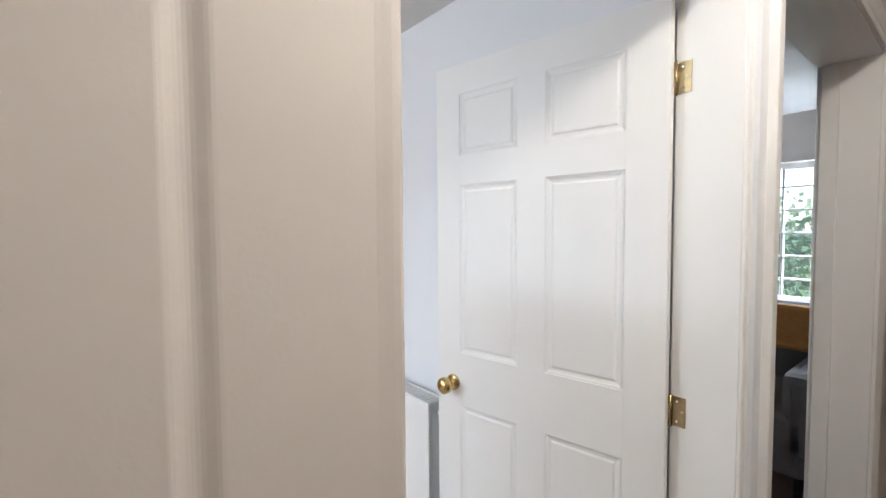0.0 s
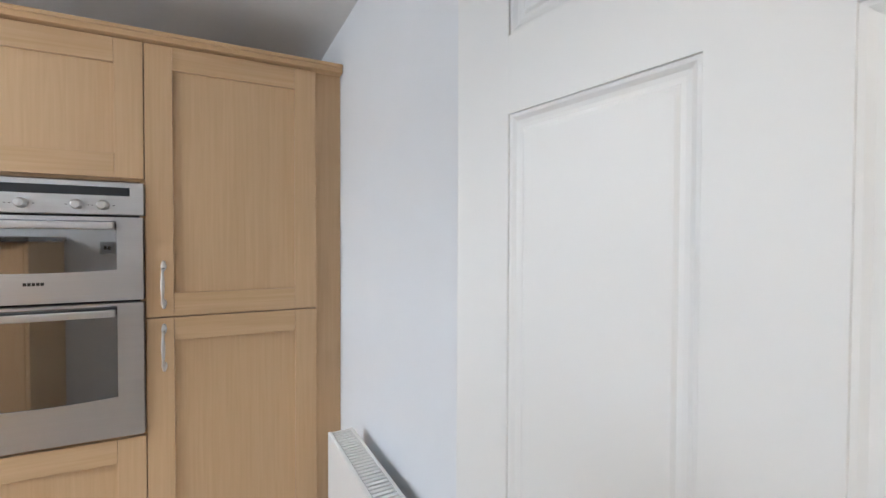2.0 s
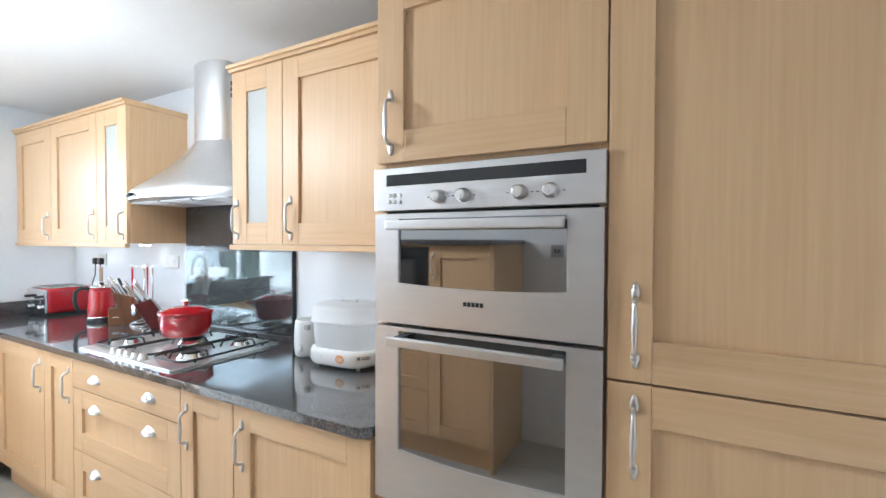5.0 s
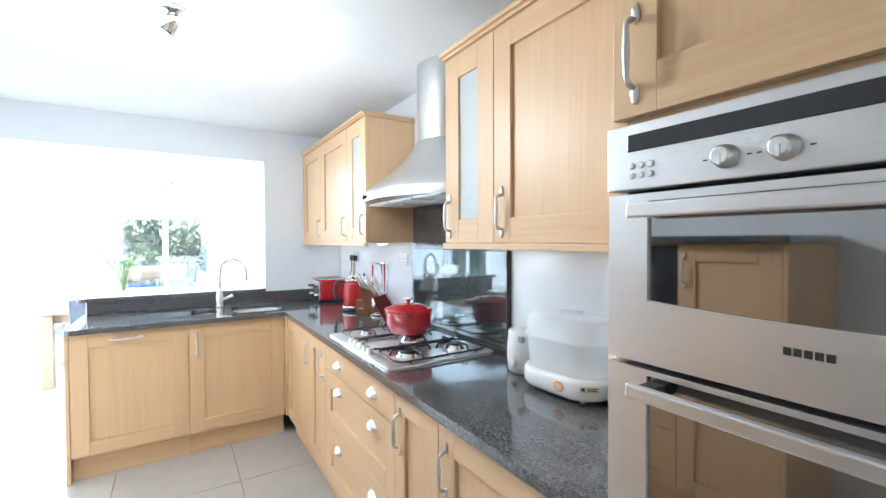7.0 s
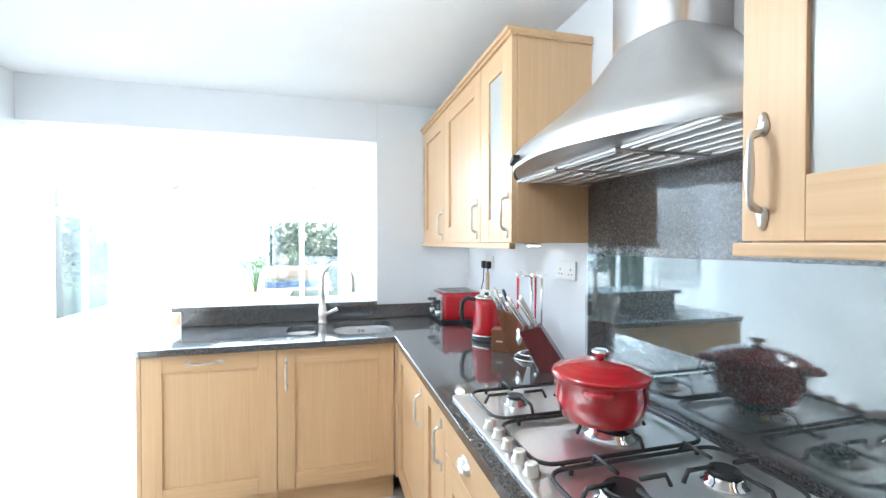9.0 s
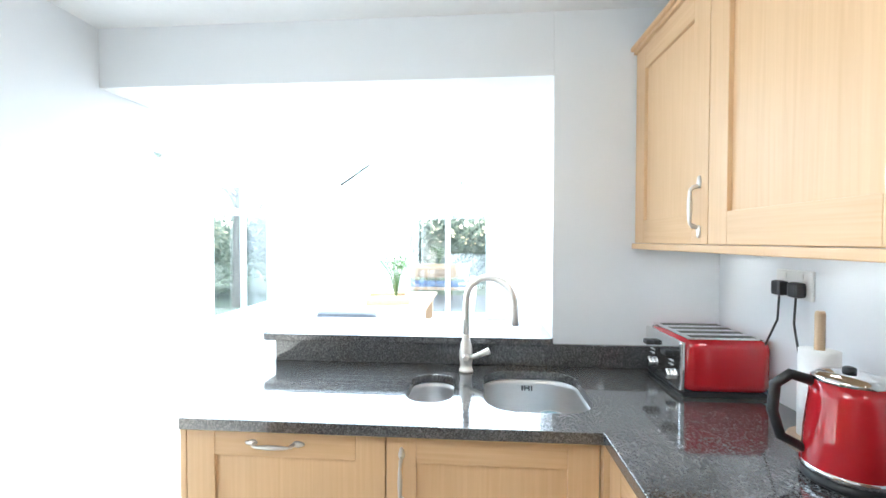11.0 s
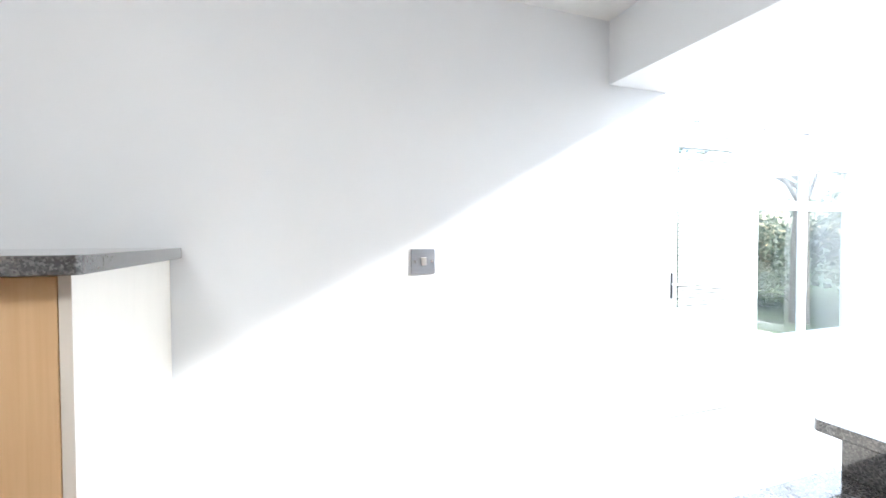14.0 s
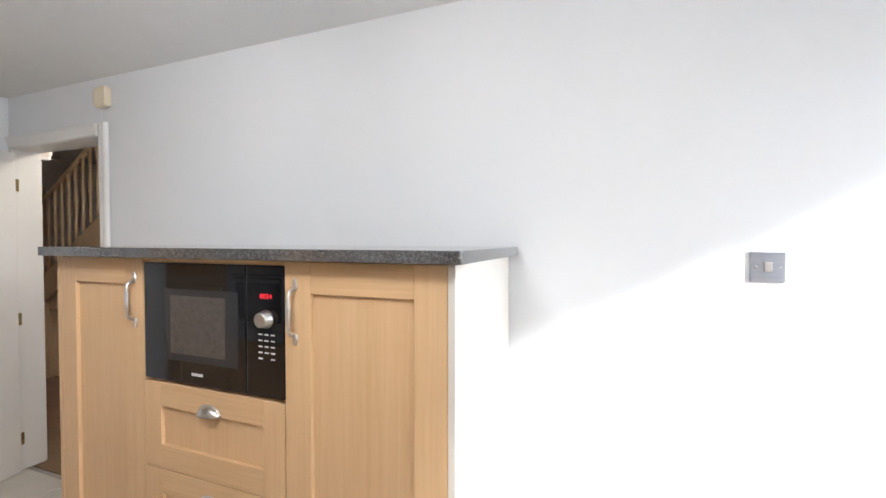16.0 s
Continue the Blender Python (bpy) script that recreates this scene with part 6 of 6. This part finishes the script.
for lo, hi in (((-0.30, -0.22, 0), (0.30, -0.2005, 0.05)), ((-0.30, 0.2005, 0), (0.30, 0.22, 0.05)), ((-0.30, -0.2, 0), (-0.2805, 0.2, 0.05)), ((0.2805, -0.2, 0), (0.30, 0.2, 0.05))):
    part("tray_rim", box(lo, hi, 0.004), M_PALEWOOD, TR)
VS = thing("flower_vase", pose(-6.95, 1.345, 0.7675), "clear glass vase of white flowers with green stems", "vase")
vg = part("vase_glass", lathe([(0.045, 0.0), (0.05, 0.01), (0.045, 0.10), (0.050, 0.22), (0.06, 0.25)], 24), M_GLASS, VS)
rng = random.Random(4)
bm = bmesh.new()
bl = bmesh.new()
for i in range(26):
    a, r = rng.uniform(0, 6.28), rng.uniform(0.05, 0.22)
    h = rng.uniform(0.32, 0.55)
    tip = Vector((r * math.cos(a), r * math.sin(a), h))
    tube([(0.01 * math.cos(a), 0.01 * math.sin(a), 0.02), (0.3 * tip.x, 0.3 * tip.y, 0.25), tip], 0.003, 5, bm)
    for k in range(5):
        u = rng.uniform(0.5, 1.0)
        c = Vector((tip.x * u, tip.y * u, 0.2 + (h - 0.2) * u))
        d = Vector((rng.uniform(-1, 1), rng.uniform(-1, 1), rng.uniform(0, 1))).normalized() * rng.uniform(0.05, 0.10)
        sd = d.cross(Vector((0, 0, 1))).normalized() * 0.010
        bl.faces.new([bl.verts.new(c), bl.verts.new(c + d * 0.5 + sd), bl.verts.new(c + d), bl.verts.new(c + d * 0.5 - sd)])
    if i % 2:
        bp_ = bmesh.new()
        bmesh.ops.create_icosphere(bp_, subdivisions=1, radius=rng.uniform(0.015, 0.028), matrix=Matrix.Translation(tip))
        part("bloom", bp_, M_PETAL, VS)
part("stems", bm, M_STEM, VS)
part("foliage", bl, M_STEM, VS)

# ---- garden ----
structure("ground", box((-90, -90, -0.25), (90, 90, -0.12)), M_GRASS, "green lawn reaching to the trees", "ground")
structure("floor_slab", box((CW - 0.1, CS - 0.1, -0.12), (0.80, NORTH + 0.15, -0.0085)), M_GROUT, "grey grout bed of the tiled floor", "floor")
structure("patio", box((-13.5, -2.5, -0.119), (CW - 0.101, 5.0, -0.06)), M_PAVING, "stone patio paving with shade put into its dark colour", "pavement")


def leaf_mass(name, boxes, count, size, seed):
    """Uneven crowd of leaves filling rough clumps."""
    g = random.Random(seed)
    verts, faces = [], []
    for _ in range(count):
        c, rad = g.choice(boxes)
        p = Vector((g.gauss(0, 0.5), g.gauss(0, 0.5), g.gauss(0, 0.5)))
        if p.length > 1.15:
            p = p.normalized() * g.uniform(0.8, 1.1)
        p = Vector((c[0] + p.x * rad[0], c[1] + p.y * rad[1], max(-0.1, c[2] + p.z * rad[2])))
        a = Vector((g.uniform(-1, 1), g.uniform(-1, 1), g.uniform(-1, 1))).normalized()
        b = a.orthogonal().normalized()
        s = size * g.uniform(0.6, 1.4)
        k = len(verts)
        verts += [p, p + a * s * 0.5 + b * s * 0.3, p + a * s, p + a * s * 0.5 - b * s * 0.3]
        faces.append((k, k + 1, k + 2, k + 3))
    me = bpy.data.meshes.new(name)
    me.from_pydata([tuple(v) for v in verts], [], faces)
    me.materials.append(M_LEAF)
    return me


g0 = random.Random(11)
hb = [((-15.5 + g0.uniform(-0.6, 0.6), -9 + 0.9 * i, g0.uniform(0.6, 1.6)), (0.9, 0.9, g0.uniform(0.9, 1.5))) for i in range(24)]
hd = new("hedge", leaf_mass("hedge", hb, 22000, 0.19, 3))
tagged(hd, "tall uneven green hedge behind the patio", "hedge", kind="stuff")
hb = [((-14 + 0.9 * i, -5.2 + g0.uniform(-0.5, 0.5), g0.uniform(0.6, 1.6)), (0.9, 0.8, g0.uniform(0.9, 1.5))) for i in range(14)]
hd = new("hedge", leaf_mass("hedge", hb, 9000, 0.13, 5))
tagged(hd, "green hedge along the side of the garden", "hedge", kind="stuff")
hb = [((7.0 + g0.uniform(-0.3, 0.3), -1 + 0.6 * i, g0.uniform(0.4, 1.3)), (0.6, 0.6, 0.8)) for i in range(8)]
hd = new("shrubs", leaf_mass("shrubs", hb, 5000, 0.11, 6))
tagged(hd, "leafy green shrubs outside the lounge window", "shrubs", kind="stuff")


def tree(x, y, h, seed):
    g = random.Random(seed)
    t = thing("tree", pose(x, y, -0.13), "bare-branched garden tree with thin foliage", "tree", "garden trees")
    bm = tube([(0, 0, 0), (0.05, 0.02, h * 0.3), (-0.04, 0.05, h * 0.6), (0.0, 0.0, h * 0.9)], [0.16, 0.13, 0.08, 0.02], 10)
    tips = []
    for i in range(16):
        a, z = g.uniform(0, 6.28), h * g.uniform(0.35, 0.85)
        L = g.uniform(0.8, 2.2)
        p0, p1 = Vector((0, 0, z)), Vector((math.cos(a) * L * 0.5, math.sin(a) * L * 0.5, z + L * 0.35))
        p2 = Vector((math.cos(a) * L, math.sin(a) * L, z + L * g.uniform(0.5, 0.9)))
        tube([p0, p1, p2], [0.05, 0.03, 0.012], 6, bm)
        tips.append(p2)
        for k in range(4):
            q = p1.lerp(p2, g.uniform(0.1, 1.0))
            e = q + Vector((g.uniform(-0.7, 0.7), g.uniform(-0.7, 0.7), g.uniform(0.0, 0.7)))
            tube([q, q.lerp(e, 0.5) + Vector((0, 0, 0.06)), e], [0.014, 0.010, 0.004], 5, bm)
            tips.append(e)
    part("trunk", bm, M_BARK, t)
    me = leaf_mass("crown", [((p.x, p.y, p.z), (0.35, 0.35, 0.3)) for p in tips], 2600, 0.09, seed + 1)
    c = new("crown", me)
    c.parent = t
    return t


tree(-11.6, -3.2, 5.5, 21)
tree(-14.6, -2.6, 6.0, 22)
tree(-8.6, -4.0, 6.2, 23)
tree(-13.8, 5.2, 5.2, 24)
tree(8.6, 1.2, 4.8, 25)
GB = thing("garden_bench", pose(-11.7, 1.35, -0.06), "wooden garden bench with blue cushions on the patio", "bench")
part("seat", box((-0.30, -0.75, 0.38), (0.28, 0.75, 0.44), 0.01), M_OAKTABLE, GB)
part("cushion", box((-0.26, -0.70, 0.4405), (0.26, 0.70, 0.54), 0.03), M_BLUECLOTH, GB, "blue seat cushion")
part("backrest", box((-0.36, -0.75, 0.60), (-0.31, 0.75, 0.92), 0.01), M_OAKTABLE, GB)
for sx in (-0.335, 0.24):
    for sy in (-0.70, 0.70):
        part("leg", box((sx - 0.03, sy - 0.03, 0), (sx + 0.03, sy + 0.03, 0.62 if sx < 0 else 0.379), 0.004), M_OAKTABLE, GB)

# ---- floor tiles ----
TS_ = 0.632
bm = bmesh.new()
add_box(bm, (0.0025, 0.0025, -0.008), (TS_ - 0.0025, TS_ - 0.0025, 0.0))
bmesh.ops.bevel(bm, geom=[e for e in bm.edges if all(v.co.z > -0.001 for v in e.verts)], offset=0.0015, segments=1, affect="EDGES")
tile_mesh = bpy.data.meshes.new("floor_tile")
bm.to_mesh(tile_mesh)
bm.free()
tile_mesh.materials.append(M_TILE)
cut_mesh = tile_mesh.copy()
CUT = HALL_L + 0.01 - (1.60 - 2 * TS_)
for v in cut_mesh.vertices:
    if v.co.y < CUT:
        v.co.y = CUT
floor = thing("floor", pose(0, 0, 0), "grey-beige stone-look floor tiles with thin joints", "floor")
floor["kind"] = "structure"
for i in range(-10, 7):
    for j in range(-4, 4):
        x, y = -3.54 + TS_ * i, 1.60 + TS_ * j
        if x + TS_ > 0.9 or y + TS_ > 3.8 or y < CS - 0.9:
            continue
        if x > WEST_BACK and y < HALL_L:
            if y + TS_ < SOUTH:
                continue
            t = new("floor_tile", cut_mesh)
        else:
            t = new("floor_tile", tile_mesh)
        t.location = (x, y, 0)
        t.parent = floor
